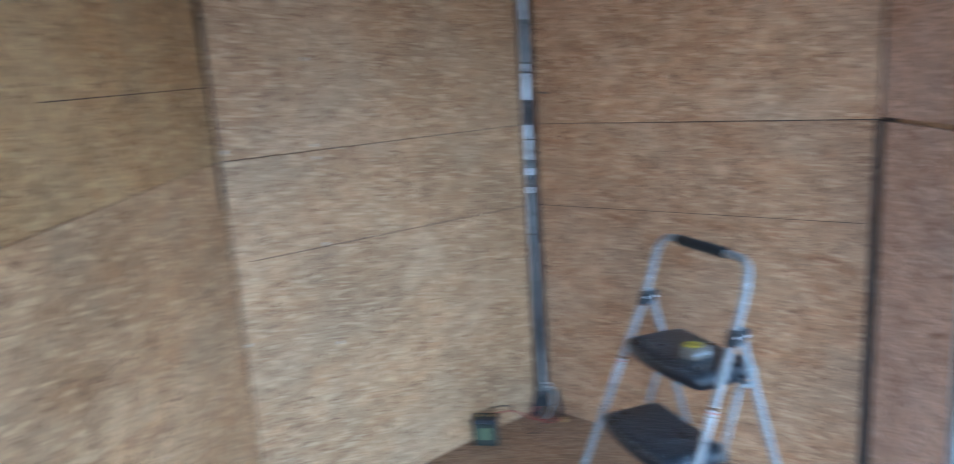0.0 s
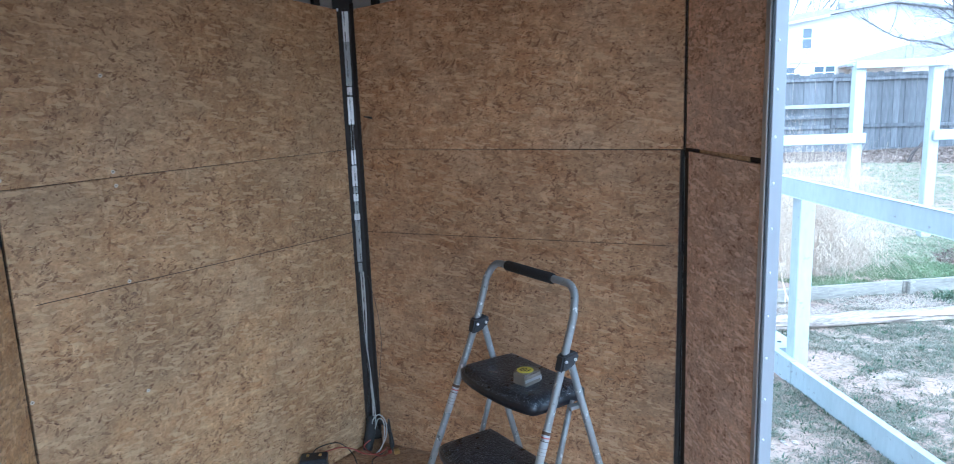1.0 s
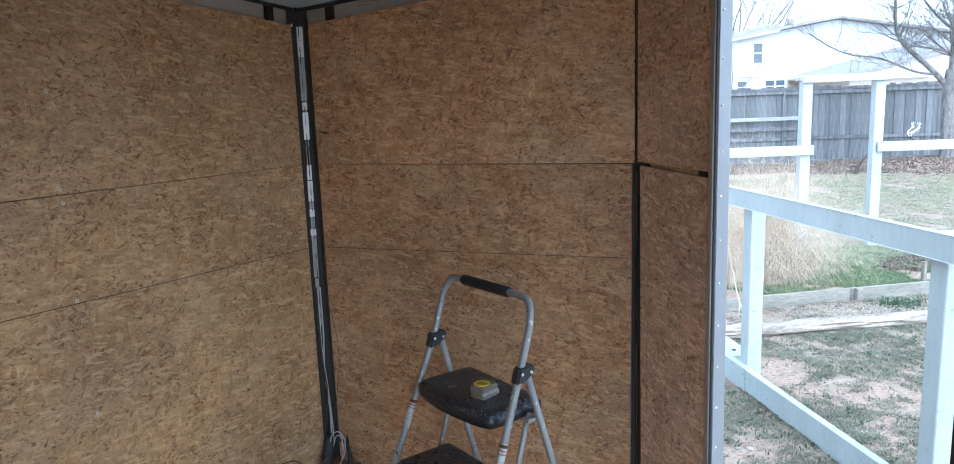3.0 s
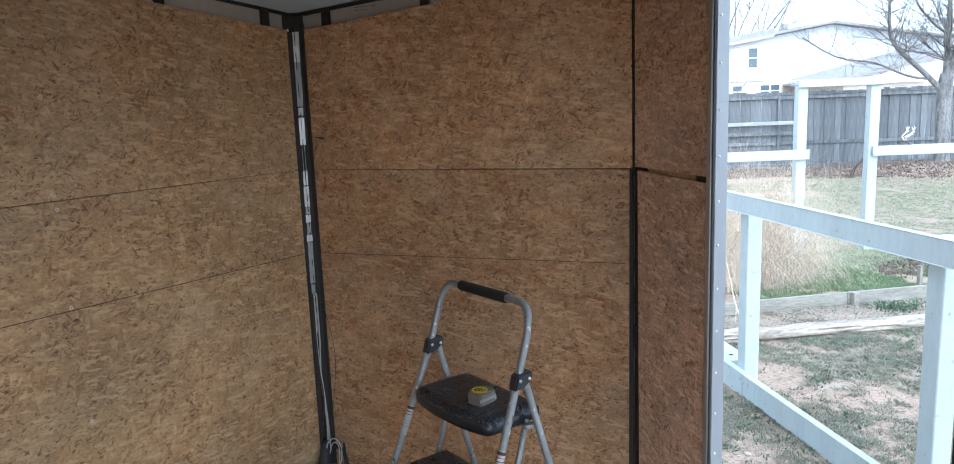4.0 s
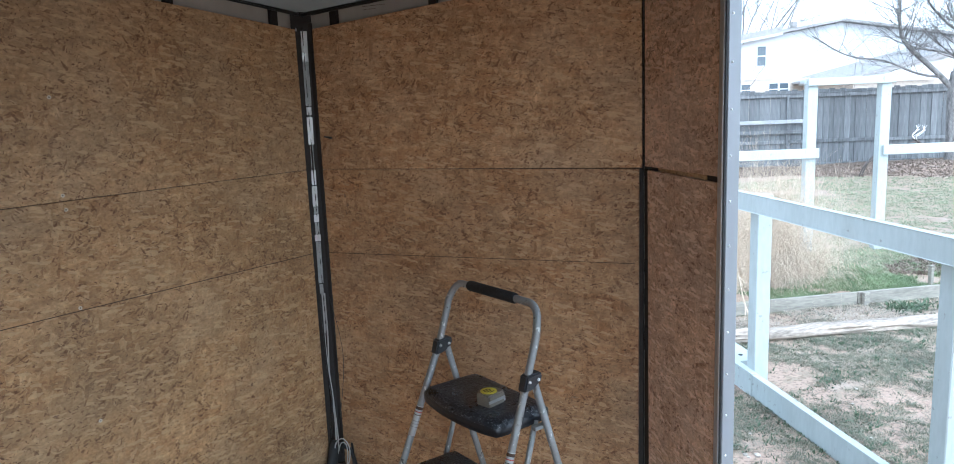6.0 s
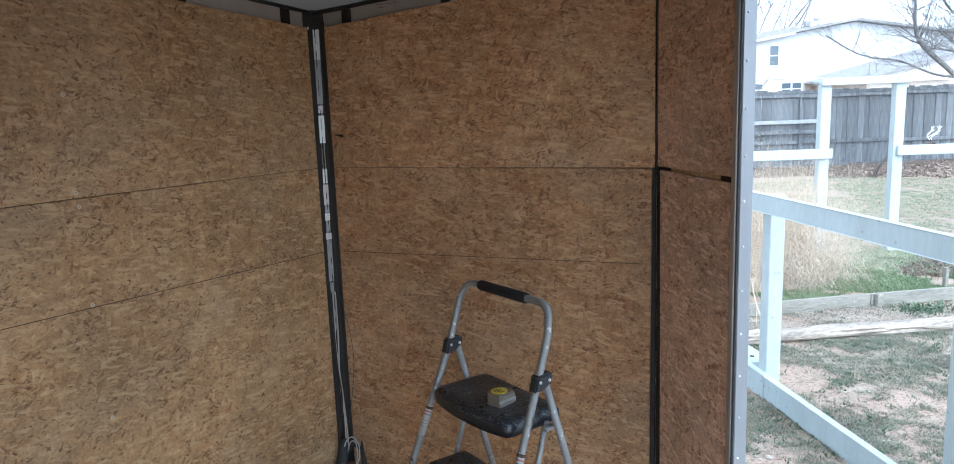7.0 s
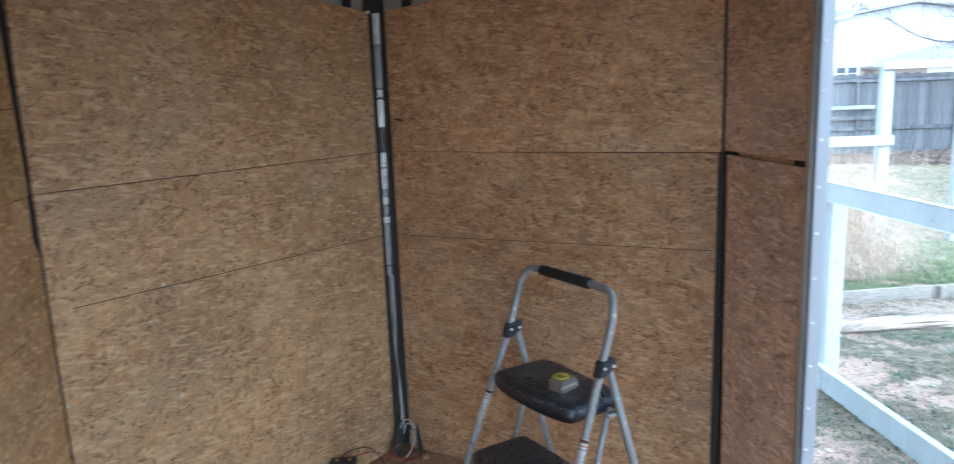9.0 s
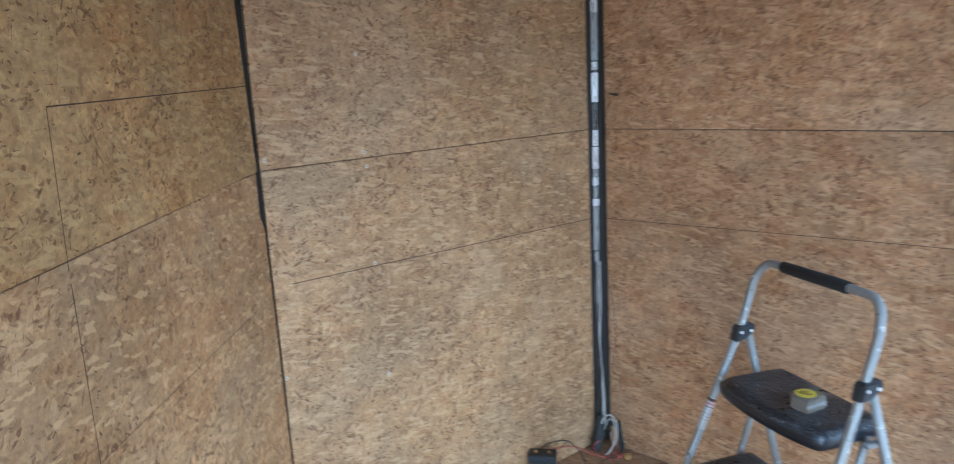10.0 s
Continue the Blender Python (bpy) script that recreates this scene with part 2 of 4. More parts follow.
WINDOW_GLASS = material("window_glass", (0.09, 0.11, 0.13), 0.12, 0, 0.1, 3, 0)


def flecked(m, layers):
    """Specks, scuffs or stains over a material: (noise scale, stretch, from, to, amount, colour) for each layer."""
    n, l = m.node_tree.nodes, m.node_tree.links
    b = n["Principled BSDF"]
    base = b.inputs["Base Color"].links[0].from_socket
    co = n.new("ShaderNodeTexCoord")
    for scale, stretch, lo, hi, amount, color in layers:
        mp = n.new("ShaderNodeMapping")
        mp.inputs["Scale"].default_value = stretch
        l.new(co.outputs["Object"], mp.inputs[0])
        t = n.new("ShaderNodeTexNoise")
        t.inputs["Scale"].default_value, t.inputs["Detail"].default_value = scale, 4
        l.new(mp.outputs[0], t.inputs["Vector"])
        r = n.new("ShaderNodeMapRange")
        r.inputs[1].default_value, r.inputs[2].default_value, r.inputs[4].default_value = lo, hi, amount
        l.new(t.outputs[0], r.inputs[0])
        k = n.new("ShaderNodeMix")
        k.data_type = "RGBA"
        l.new(r.outputs[0], k.inputs[0]), l.new(base, k.inputs[6])
        k.inputs[7].default_value = (*color, 1)
        base = k.outputs[2]
    l.new(base, b.inputs["Base Color"])
    return m


SOIL = flecked(material("yard_soil", (0.37, 0.262, 0.202), 0.95, 0, 0.3, 3.0, 1.0, fine=14),
               [(scale, (1, 1, 1), lo, hi, 0.8, color) for scale, lo, hi, color in ((0.8, 0.46, 0.6, (0.35, 0.255, 0.19)), (2.6, 0.5, 0.62, (0.37, 0.295, 0.235)), (9.0, 0.54, 0.6, (0.27, 0.215, 0.155)), (45.0, 0.54, 0.6, (0.19, 0.14, 0.1)))])
TREAD = flecked(material("worn_black_tread", (0.014, 0.016, 0.021), 0.3, 0, 0.5, 16, 1.0, fine=7),
                [(130, (0.35, 1.6, 1), 0.56, 0.67, 0.45, (0.17, 0.175, 0.185)), (240, (1, 1, 1), 0.61, 0.66, 0.75, (0.36, 0.365, 0.37)), (9, (1, 1, 1), 0.55, 0.75, 0.25, (0.14, 0.145, 0.155))])
flecked(TUBE, [(45, (1, 1, 0.6), 0.64, 0.67, 0.8, (0.05, 0.045, 0.04)), (70, (1, 1, 0.5), 0.64, 0.67, 0.8, (0.62, 0.61, 0.58))])
flecked(GREY_WOOD, [(6, (1, 1, 0.12), 0.5, 0.66, 0.5, (0.075, 0.072, 0.072)), (16, (1, 1, 0.5), 0.63, 0.68, 0.7, (0.06, 0.052, 0.048)), (3, (1, 1, 0.3), 0.52, 0.7, 0.4, (0.21, 0.215, 0.225))])
flecked(WHITE_PAINT, [(22, (1, 1, 1), 0.66, 0.7, 0.5, (0.2, 0.18, 0.16)), (3, (1, 1, 0.5), 0.55, 0.75, 0.25, (0.3, 0.29, 0.26))])


# ---- builders ----
def part(name, bm, mat, parent=None, label="", smooth=False, m=None):
    me = bpy.data.meshes.new(name)
    bm.to_mesh(me)
    bm.free()
    me.materials.append(mat)
    if smooth:
        for p in me.polygons:
            p.use_smooth = True
    ob = new(name, me)
    if m is not None:
        ob.matrix_basis = m
    ob.parent = parent
    return tagged(ob, label) if label else ob


def thing(name, label, category, m=None, group="", kind=""):
    ob = new(name)
    if m is not None:
        ob.matrix_basis = m
    ob.empty_display_size = 0.1
    return tagged(ob, label, category, group, kind)


def box(bm, lo, hi, bevel=0.0, m=None, seg=1):
    lo, hi = Vector(lo), Vector(hi)
    r = bmesh.ops.create_cube(bm, size=1)
    vs = r["verts"]
    for v in vs:
        v.co = Vector((lo[i] + (hi[i] - lo[i]) * (v.co[i] + 0.5) for i in range(3)))
    if bevel:
        es = list({e for v in vs for e in v.link_edges})
        g = bmesh.ops.bevel(bm, geom=es, offset=bevel, segments=seg, affect="EDGES", profile=0.5)
        vs = list({v for f in g["faces"] for v in f.verts} | {v for v in vs if v.is_valid})
    if m is not None:
        for v in vs:
            v.co = m @ v.co
    return bm


def boxed(lo, hi, bevel=0.0, m=None, seg=1):
    return box(bmesh.new(), lo, hi, bevel, m, seg)


def sweep(bm, pts, radius, sides=8, closed_ends=True):
    """A round tube along pts; radius is one number or one for each point."""
    pts = [Vector(p) for p in pts]
    rings, up = [], None
    for i, p in enumerate(pts):
        d = (pts[min(i + 1, len(pts) - 1)] - pts[max(i - 1, 0)]).normalized()
        if up is None:
            up = d.orthogonal().normalized()
        up = (up - d * up.dot(d)).normalized()
        side = d.cross(up)
        r = radius[i] if isinstance(radius, (list, tuple)) else radius
        rings.append([bm.verts.new(p + r * (math.cos(a) * up + math.sin(a) * side)) for a in (2 * math.pi * k / sides for k in range(sides))])
    for a, c in zip(rings, rings[1:]):
        for k in range(sides):
            bm.faces.new((a[k], a[(k + 1) % sides], c[(k + 1) % sides], c[k]))
    if closed_ends:
        bm.faces.new(rings[0][::-1]), bm.faces.new(rings[-1])
    return bm


def swept(pts, radius, sides=8):
    return sweep(bmesh.new(), pts, radius, sides)


def curved(pts, steps=6):
    """Catmull-Rom points through pts."""
    p = [Vector(q) for q in pts]
    p = [2 * p[0] - p[1]] + p + [2 * p[-1] - p[-2]]
    out = []
    for i in range(1, len(p) - 2):
        for s in range(steps):
            t = s / steps
            out.append(0.5 * (2 * p[i] + (p[i + 1] - p[i - 1]) * t + (2 * p[i - 1] - 5 * p[i] + 4 * p[i + 1] - p[i + 2]) * t * t
                              + (3 * p[i] - p[i - 1] - 3 * p[i + 1] + p[i + 2]) * t ** 3))
    return out + [p[-2]]


def along(p, q):
    """The frame of a wall from p to q (plan points): x along it, y out behind it, z up."""
    d = Vector((q[0] - p[0], q[1] - p[1], 0)).normalized()
    m = Matrix(((d.x, -d.y, 0, p[0]), (d.y, d.x, 0, p[1]), (0, 0, 1, 0), (0, 0, 0, 1)))
    return m


# ---- the trailer ----
HALF, NOSE, REAR, TOP, SEAM = 1.026, -0.891, -4.1, 2.02, 1.318
GROUND = -0.432
TIP, LEFT, RIGHT = (0, 0), (-HALF, NOSE), (HALF, NOSE)
DOOR_FRONT, DOOR_REAR = -1.33, -2.118


def panel(parent, frame_m, corners, thick=0.011, mat=None):
    """One sheet with its front at local y = 0; corners: (x, z) round its outline."""
    bm = bmesh.new()
    front = [bm.verts.new((x, 0, z)) for x, z in corners]
    f = bm.faces.new(front)
    r = bmesh.ops.extrude_face_region(bm, geom=[f])
    for v in r["geom"]:
        if isinstance(v, bmesh.types.BMVert):
            v.co.y += thick
    bmesh.ops.recalc_face_normals(bm, faces=bm.faces[:])
    edges = [e for e in bm.edges if abs(e.verts[0].co.y) < 1e-6 and abs(e.verts[1].co.y) < 1e-6]
    bmesh.ops.bevel(bm, geom=edges, offset=0.001, segments=1, affect="EDGES")
    return part("board", bm, mat or OSB, parent, m=frame_m)


def skin_wall(name, label, p, q, z0=0.0, z1=TOP, back=0.036, grow=(0.0, 0.0)):
    m = along(p, q)
    length = (Vector(q) - Vector(p)).length
    wall = part(name, boxed((-grow[0], back, z0), (length + grow[1], back + 0.02, z1)), SKIN, m=m)
    return tagged(wall, label, "wall", kind="structure"), m, length


def stud(parent, x, z0=0.0, z1=TOP - 0.002, wide=0.032):
    bm = boxed((x - wide / 2, 0.0125, z0), (x + wide / 2, 0.0345, z1), 0.002)
    return part("stud", bm, STEEL_DARK, parent)


def mark(parent, pts, wide=0.0014):
    """A fine printed line on a sheet's face, in the wall's own x and z."""
    bm = bmesh.new()
    for (x0, z0), (x1, z1) in zip(pts, pts[1:]):
        d = Vector((x1 - x0, 0, z1 - z0))
        box(bm, (0, -0.0006, -wide / 2), (d.length, -0.0001, wide / 2),
            m=Matrix.Translation((x0, 0, z0)) @ Matrix.Rotation(-math.atan2(d.z, d.x), 4, "Y"))
    return part("guide_line", bm, INK, parent)


def screws(parent, places):
    """Countersunk screws: a pale washer head round a dark socket."""
    for x, z in places:
        bm = bmesh.new()
        rings = []
        for r, y in ((0.006, 0.0), (0.0057, -0.0016), (0.0028, -0.0018), (0.0022, -0.0004)):
            rings.append([bm.verts.new((x + r * math.cos(a), y, z + r * math.sin(a))) for a in (k * math.pi / 7 for k in range(14))])
        for a, c in zip(rings, rings[1:]):
            for k in range(14):
                bm.faces.new((a[k], a[(k + 1) % 14], c[(k + 1) % 14], c[k]))
        # the socket's shade is put in as a dark face
        bm.faces.new(rings[-1]).material_index = 1
        bmesh.ops.recalc_face_normals(bm, faces=bm.faces[:])
        head = part("screw", bm, SCREW, parent)
        head.data.materials.append(INK)


HULL = [(-HALF - 0.056, REAR), (HALF + 0.056, REAR), (HALF + 0.056, NOSE + 0.03), (0, 0.09), (-HALF - 0.056, NOSE + 0.03)]
FLAT = Matrix.Rotation(radians(-90), 4, "X")  # local x and z lie in the floor, local y points down


def slab(outline, z0, z1):
    bm = bmesh.new()
    a, b = [bm.verts.new((x, y, z0)) for x, y in outline], [bm.verts.new((x, y, z1)) for x, y in outline]
    bm.faces.new(a[::-1]), bm.faces.new(b)
    for k in range(len(outline)):
        q = (k + 1) % len(outline)
        bm.faces.new((a[k], a[q], b[q], b[k]))
    return bm


bm = slab(HULL, -0.02, 0)
bmesh.ops.transform(bm, matrix=FLAT.inverted(), verts=bm.verts[:])
floor_ob = part("floor", bm, OSB_FLOOR, m=FLAT)
tagged(floor_ob, "brown strand board floor of the trailer", "floor", kind="structure")

bm = bmesh.new()
rows = [[bm.verts.new((x, y, z)) for x in (-HALF - 0.06, HALF + 0.06)] for y, z in ((REAR, TOP), (-0.9, TOP), (0.1, 1.94))]
for a, c in zip(rows, rows[1:]):
    bm.faces.new((a[0], a[1], c[1], c[0]))
bmesh.ops.solidify(bm, geom=bm.faces[:], thickness=-0.03)
bmesh.ops.recalc_face_normals(bm, faces=bm.faces[:])
for n_x in (-1, 1):
    cut = Vector((n_x * 0.656, 0.755, 0))
    bmesh.ops.bisect_plane(bm, geom=bm.verts[:] + bm.edges[:] + bm.faces[:], plane_co=Vector((0, 0.09, 0)), plane_no=cut, clear_outer=True)
ceiling = part("ceiling", bm, CEIL)
tagged(ceiling, "plain grey sheet metal ceiling", "ceiling", kind="structure")

under = part("underframe", slab([(x * 0.93, y * 0.97 - 0.03) for x, y in HULL], GROUND - 0.05, -0.02), STEEL_DARK)
tagged(under, "dark steel underframe of the trailer on the ground", "trailer frame", kind="structure")

# left wall: its frame runs from the rear to the nose
wl_ob, wl_m, wl_len = skin_wall("wall_left", "left wall sheathed in strand board", (-HALF, REAR), LEFT)
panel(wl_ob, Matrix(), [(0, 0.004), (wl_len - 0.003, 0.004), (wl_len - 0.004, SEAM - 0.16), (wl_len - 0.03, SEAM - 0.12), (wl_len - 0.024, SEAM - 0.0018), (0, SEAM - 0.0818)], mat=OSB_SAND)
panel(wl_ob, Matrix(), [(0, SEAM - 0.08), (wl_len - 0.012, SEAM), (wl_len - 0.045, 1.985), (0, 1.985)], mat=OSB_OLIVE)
for x in np.arange(0.045, wl_len - 0.1, 0.405):
    stud(wl_ob, float(x))
# added strip behind the sheets that turns the corner gap black
part("corner_strip", boxed((wl_len - 0.07, 0.0115, 0), (wl_len + 0.012, 0.0125, TOP)), STEEL_DARK, wl_ob)
mark(wl_ob, [(wl_len - 0.885, 1.526), (wl_len - 0.012, 1.546)], 0.0024)
mark(wl_ob, [(wl_len - 0.885, 1.526), (wl_len - 0.9, 1.28)], 0.0009)
mark(wl_ob, [(wl_len - 0.9, 1.26), (wl_len - 0.912, 0.62)], 0.0011)
mark(wl_ob, [(wl_len - 0.95, 0.964), (wl_len - 0.14, 0.964)], 0.0011)

# nose, left side: from the rear corner to the tip
n1_ob, n1_m, n1_len = skin_wall("wall_nose_left", "angled nose wall sheathed in pale strand board", LEFT, TIP, grow=(0.03, 0.02))
GAP_L, GAP_R = 0.033, 0.05
panel(n1_ob, Matrix(), [(0.004, 0.004), (n1_len - GAP_L, 0.004), (n1_len - GAP_L, SEAM - 0.0018), (0.007, SEAM - 0.0018)])
panel(n1_ob, Matrix(), [(0.006, SEAM + 0.0004), (n1_len - GAP_L, SEAM + 0.0004), (n1_len - GAP_L, 1.876), (0.012, 1.985)])
for x in (0.22, 0.5, n1_len - 0.585, n1_len - 0.125):
    stud(n1_ob, x)
# its counterpart on the nose side, added to keep that gap black
part("corner_strip", boxed((-0.012, 0.0115, 0), (0.05, 0.0125, TOP)), STEEL_DARK, n1_ob)
mark(n1_ob, [(0.06, 0.985), (n1_len - GAP_L, 0.968)], 0.0026)
sx = n1_len - 1.026
screws(n1_ob, [(sx, 1.621), (sx, 1.335), (sx + 0.004, 1.292), (sx + 0.006, 0.99), (0.02, 1.345), (0.012, 0.71), (sx + 0.02, 0.62)])

# nose, right side: from the tip to the rear corner
n2_ob, n2_m, n2_len = skin_wall("wall_nose_right", "angled nose wall sheathed in brown strand board", TIP, RIGHT, grow=(0.02, 0.03))
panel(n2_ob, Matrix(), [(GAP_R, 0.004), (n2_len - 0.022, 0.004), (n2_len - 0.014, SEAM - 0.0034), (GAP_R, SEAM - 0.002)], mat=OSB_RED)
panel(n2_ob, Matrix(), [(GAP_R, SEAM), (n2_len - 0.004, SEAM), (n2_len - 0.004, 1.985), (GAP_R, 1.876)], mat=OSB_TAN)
for x in (0.143, 0.585, 0.95, n2_len - 0.02):
    stud(n2_ob, x)
mark(n2_ob, [(GAP_R, 0.968), (n2_len - 0.03, 0.985)], 0.0022)


# added dark strips, so no pale skin shows through the board joints
for ob, a, c in ((n1_ob, 0.01, n1_len - GAP_L), (n2_ob, GAP_R, n2_len - 0.03)):
    part("joint_batten", boxed((a, 0.0112, SEAM - 0.03), (c, 0.0122, SEAM + 0.03)), GAP_BACKING, ob)


def knots(parent, places):
    """Dark knots and bark pieces pressed into the face of a board."""
    for x, z, w, h in places:
        bm = bmesh.new()
        n = 11
        ring = []
        for k in range(n):
            a, r = 2 * math.pi * k / n, random.uniform(0.55, 1.0)
            ring.append(bm.verts.new((x + math.cos(a) * r * w * 0.36, -0.0004, z + math.sin(a) * r * h * 0.36)))
        bm.faces.new(ring[::-1])
        bmesh.ops.solidify(bm, geom=bm.faces[:], thickness=0.0003)
        part("knot", bm, KNOT, parent)


knots(n1_ob, [(0.347, 0.948, 0.034, 0.022), (0.36, 0.958, 0.012, 0.02), (0.946, 0.527, 0.022, 0.026), (0.224, 0.685, 0.03, 0.014), (0.79, 1.437, 0.024, 0.008), (0.88, 1.559, 0.034, 0.006), (0.576, 1.755, 0.026, 0.007)])
knots(n2_ob, [(0.149, 1.209, 0.014, 0.03), (0.16, 1.17, 0.02, 0.03), (0.15, 1.14, 0.012, 0.02), (0.754, 1.52, 0.028, 0.008), (0.846, 0.757, 0.01, 0.034), (0.85, 0.73, 0.008, 0.026), (1.041, 0.372, 0.04, 0.01), (1.103, 0.465, 0.06, 0.012), (0.727, 1.465, 0.03, 0.008), (0.375, 0.878, 0.026, 0.01), (0.526, 0.636, 0.02, 0.016), (1.185, 1.209, 0.022, 0.01), (1.28, 1.305, 0.05, 0.006)])
for k, w in enumerate((0.1, 0.06)):
    part("stamp_bar", boxed((0.27, 0.0354, 1.945 - k * 0.012), (0.27 + w, 0.0359, 1.9463 - k * 0.012)), INK, n2_ob)

# right wall ahead of the side door
r1_ob, r1_m, r1_len = skin_wall("wall_right_front", "narrow strand board wall beside the side door", RIGHT, (HALF, DOOR_FRONT + 0.024))
panel(r1_ob, Matrix(), [(0.036, 0.004), (r1_len, 0.004), (r1_len, SEAM - 0.016), (0.028, SEAM - 0.006)], mat=OSB_GLARE)
panel(r1_ob, Matrix(), [(0.012, SEAM + 0.006), (r1_len, SEAM + 0.002), (r1_len, 1.985), (0.012, 1.985)], mat=OSB_GLARE)
stud(r1_ob, 0.036, wide=0.072)
stud(r1_ob, r1_len - 0.035, wide=0.07)
part("furring", boxed((0.073, 0.0125, SEAM - 0.06), (r1_len - 0.071, 0.034, SEAM + 0.05), 0.002), OSB, r1_ob)
# added strip that darkens the gap beside the nose wall
part("corner_strip", boxed((-0.012, 0.0115, 0), (0.05, 0.0125, TOP)), GAP_BACKING, r1_ob)
for z, h in ((0.98, 0.05), (0.87, 0.06), (0.72, 0.09), (1.3, 0.02)):
    part("black_patch", boxed((0.002, 0.001, z - h / 2), (0.027, 0.009, z + h / 2), 0.002), RUBBER, r1_ob)

# right wall behind the door
r2_ob, r2_m, r2_len = skin_wall("wall_right_rear", "strand board wall behind the side door", (HALF, DOOR_REAR), (HALF, REAR))
panel(r2_ob, Matrix(), [(0.0, 0.004), (r2_len, 0.004), (r2_len, SEAM - 0.003), (0.0, SEAM - 0.003)])
panel(r2_ob, Matrix(), [(0.0, SEAM), (r2_len, SEAM), (r2_len, 1.985), (0.0, 1.985)])

# side door opening: aluminium frame
door = thing("door_1", "open side doorway with a riveted aluminium frame", "doorway", kind="structure")
part("inner_trim", boxed((HALF - 0.004, DOOR_FRONT, 0), (HALF + 0.03, DOOR_FRONT + 0.022, TOP), 0.002), ALU, door)
part("seal", boxed((HALF - 0.001, DOOR_FRONT - 0.005, 0), (HALF + 0.006, DOOR_FRONT, TOP), 0.0015), RUBBER, door)
part("jamb", boxed((HALF + 0.006, DOOR_FRONT - 0.007, -0.06), (HALF + 0.048, DOOR_FRONT + 0.004, TOP), 0.002), ALU_PALE, door)
part("rear_jamb", boxed((HALF - 0.004, DOOR_REAR, -0.06), (HALF + 0.056, DOOR_REAR + 0.012, TOP), 0.002), STEEL_DARK, door)
part("sill", boxed((HALF - 0.01, DOOR_REAR, -0.06), (HALF + 0.07, DOOR_FRONT, 0.006), 0.002), ALU, door)
part("header", boxed((HALF - 0.004, DOOR_REAR, TOP - 0.06), (HALF + 0.056, DOOR_FRONT, TOP), 0.002), ALU, door)
for i in range(15):
    bm = bmesh.new()
    bmesh.ops.create_icosphere(bm, subdivisions=1, radius=0.0042, matrix=Matrix.Translation((HALF + 0.019, DOOR_FRONT - 0.007, 0.1 + i * 0.128)))
    part("rivet", bm, RIVET, door, smooth=True)

# the post in the tip of the nose: two dark flanges and the foil strip between them
post = thing("nose_post", "dark steel corner post with a strip of silver foil", "post", kind="structure")
for s, fm, gap in ((-1, along(TIP, LEFT), GAP_L), (1, along(TIP, RIGHT), GAP_R)):
    y0, y1 = (-0.003, 0.004) if s > 0 else (-0.004, 0.003)
    part("flange", boxed((0.018, y0, 0.06), (gap - 0.001, y1, 1.9), 0.002), STEEL_DARK, post, m=fm)
    part("lip", boxed((0.016, min(0, -s * 0.024), 0.06), (0.021, max(0, -s * 0.024), 1.88), 0.001), STEEL_DARK, post, m=fm)
for z0, z1, w, mat in ((1.75, 1.868, 0.0145, FOIL), (1.575, 1.75, 0.014, FOIL_DULL), (1.54, 1.57, 0.012, FOIL), (1.42, 1.53, 0.0135, FOIL), (1.255, 1.315, 0.011, FOIL), (1.165, 1.25, 0.0125, FOIL),
                       (1.135, 1.163, 0.011, FOIL_DULL), (1.1, 1.132, 0.012, FOIL), (1.05, 1.098, 0.01, FOIL_DULL), (1.02, 1.048, 0.014, FOIL), (0.84, 1.018, 0.012, FOIL_DULL), (0.62, 0.836, 0.009, FOIL_DULL), (0.84, 1.866, 0.0075, FOIL_DULL)):
    bm = bmesh.new()
    steps = max(2, int((z1 - z0) / 0.02))
    rows = []
    for i in range(steps + 1):
        z = z0 + (z1 - z0) * i / steps
        c = -0.012 + 0.009 * z + random.uniform(-0.0004, 0.0004)
        rows.append([bm.verts.new((c + x + random.uniform(-0.0005, 0.0005), (-0.031 if z1 - z0 < 0.5 else -0.028) + random.uniform(-0.0012, 0.0012), z)) for x in (-w * 0.85, -w * 0.3, w * 0.3, w * 0.8)])
    for a, c in zip(rows, rows[1:]):
        for k in range(3):
            bm.faces.new((a[k], a[k + 1], c[k + 1], c[k]))
    bmesh.ops.solidify(bm, geom=bm.faces[:], thickness=0.002)
    part("foil", bm, mat, post, "crumpled silver foil strip")
# unseen block that stops light leaking between the two nose skins
part("corner_block", boxed((-0.07, 0.012, 0), (0.07, 0.1, 2.02)), STEEL_DARK, post)
part("backing", boxed((-0.04, -0.024, 0.05), (0.04, -0.018, 1.9)), STEEL_DARK, post)

# ---- things in the trailer ----
def prism_x(outline, x0, x1):
    """A rounded plate from an outline in y and z, x0 to x1 thick."""
    bm = bmesh.new()
    a, b = [bm.verts.new((x0, y, z)) for y, z in outline], [bm.verts.new((x1, y, z)) for y, z in outline]
    bm.faces.new(a), bm.faces.new(b[::-1])
    for k in range(len(outline)):
        bm.faces.new((a[(k + 1) % len(a)], a[k], b[k], b[(k + 1) % len(b)]))
    bmesh.ops.recalc_face_normals(bm, faces=bm.faces[:])
    bmesh.ops.bevel(bm, geom=bm.edges[:], offset=0.005, segments=2, affect="EDGES")
    return bm


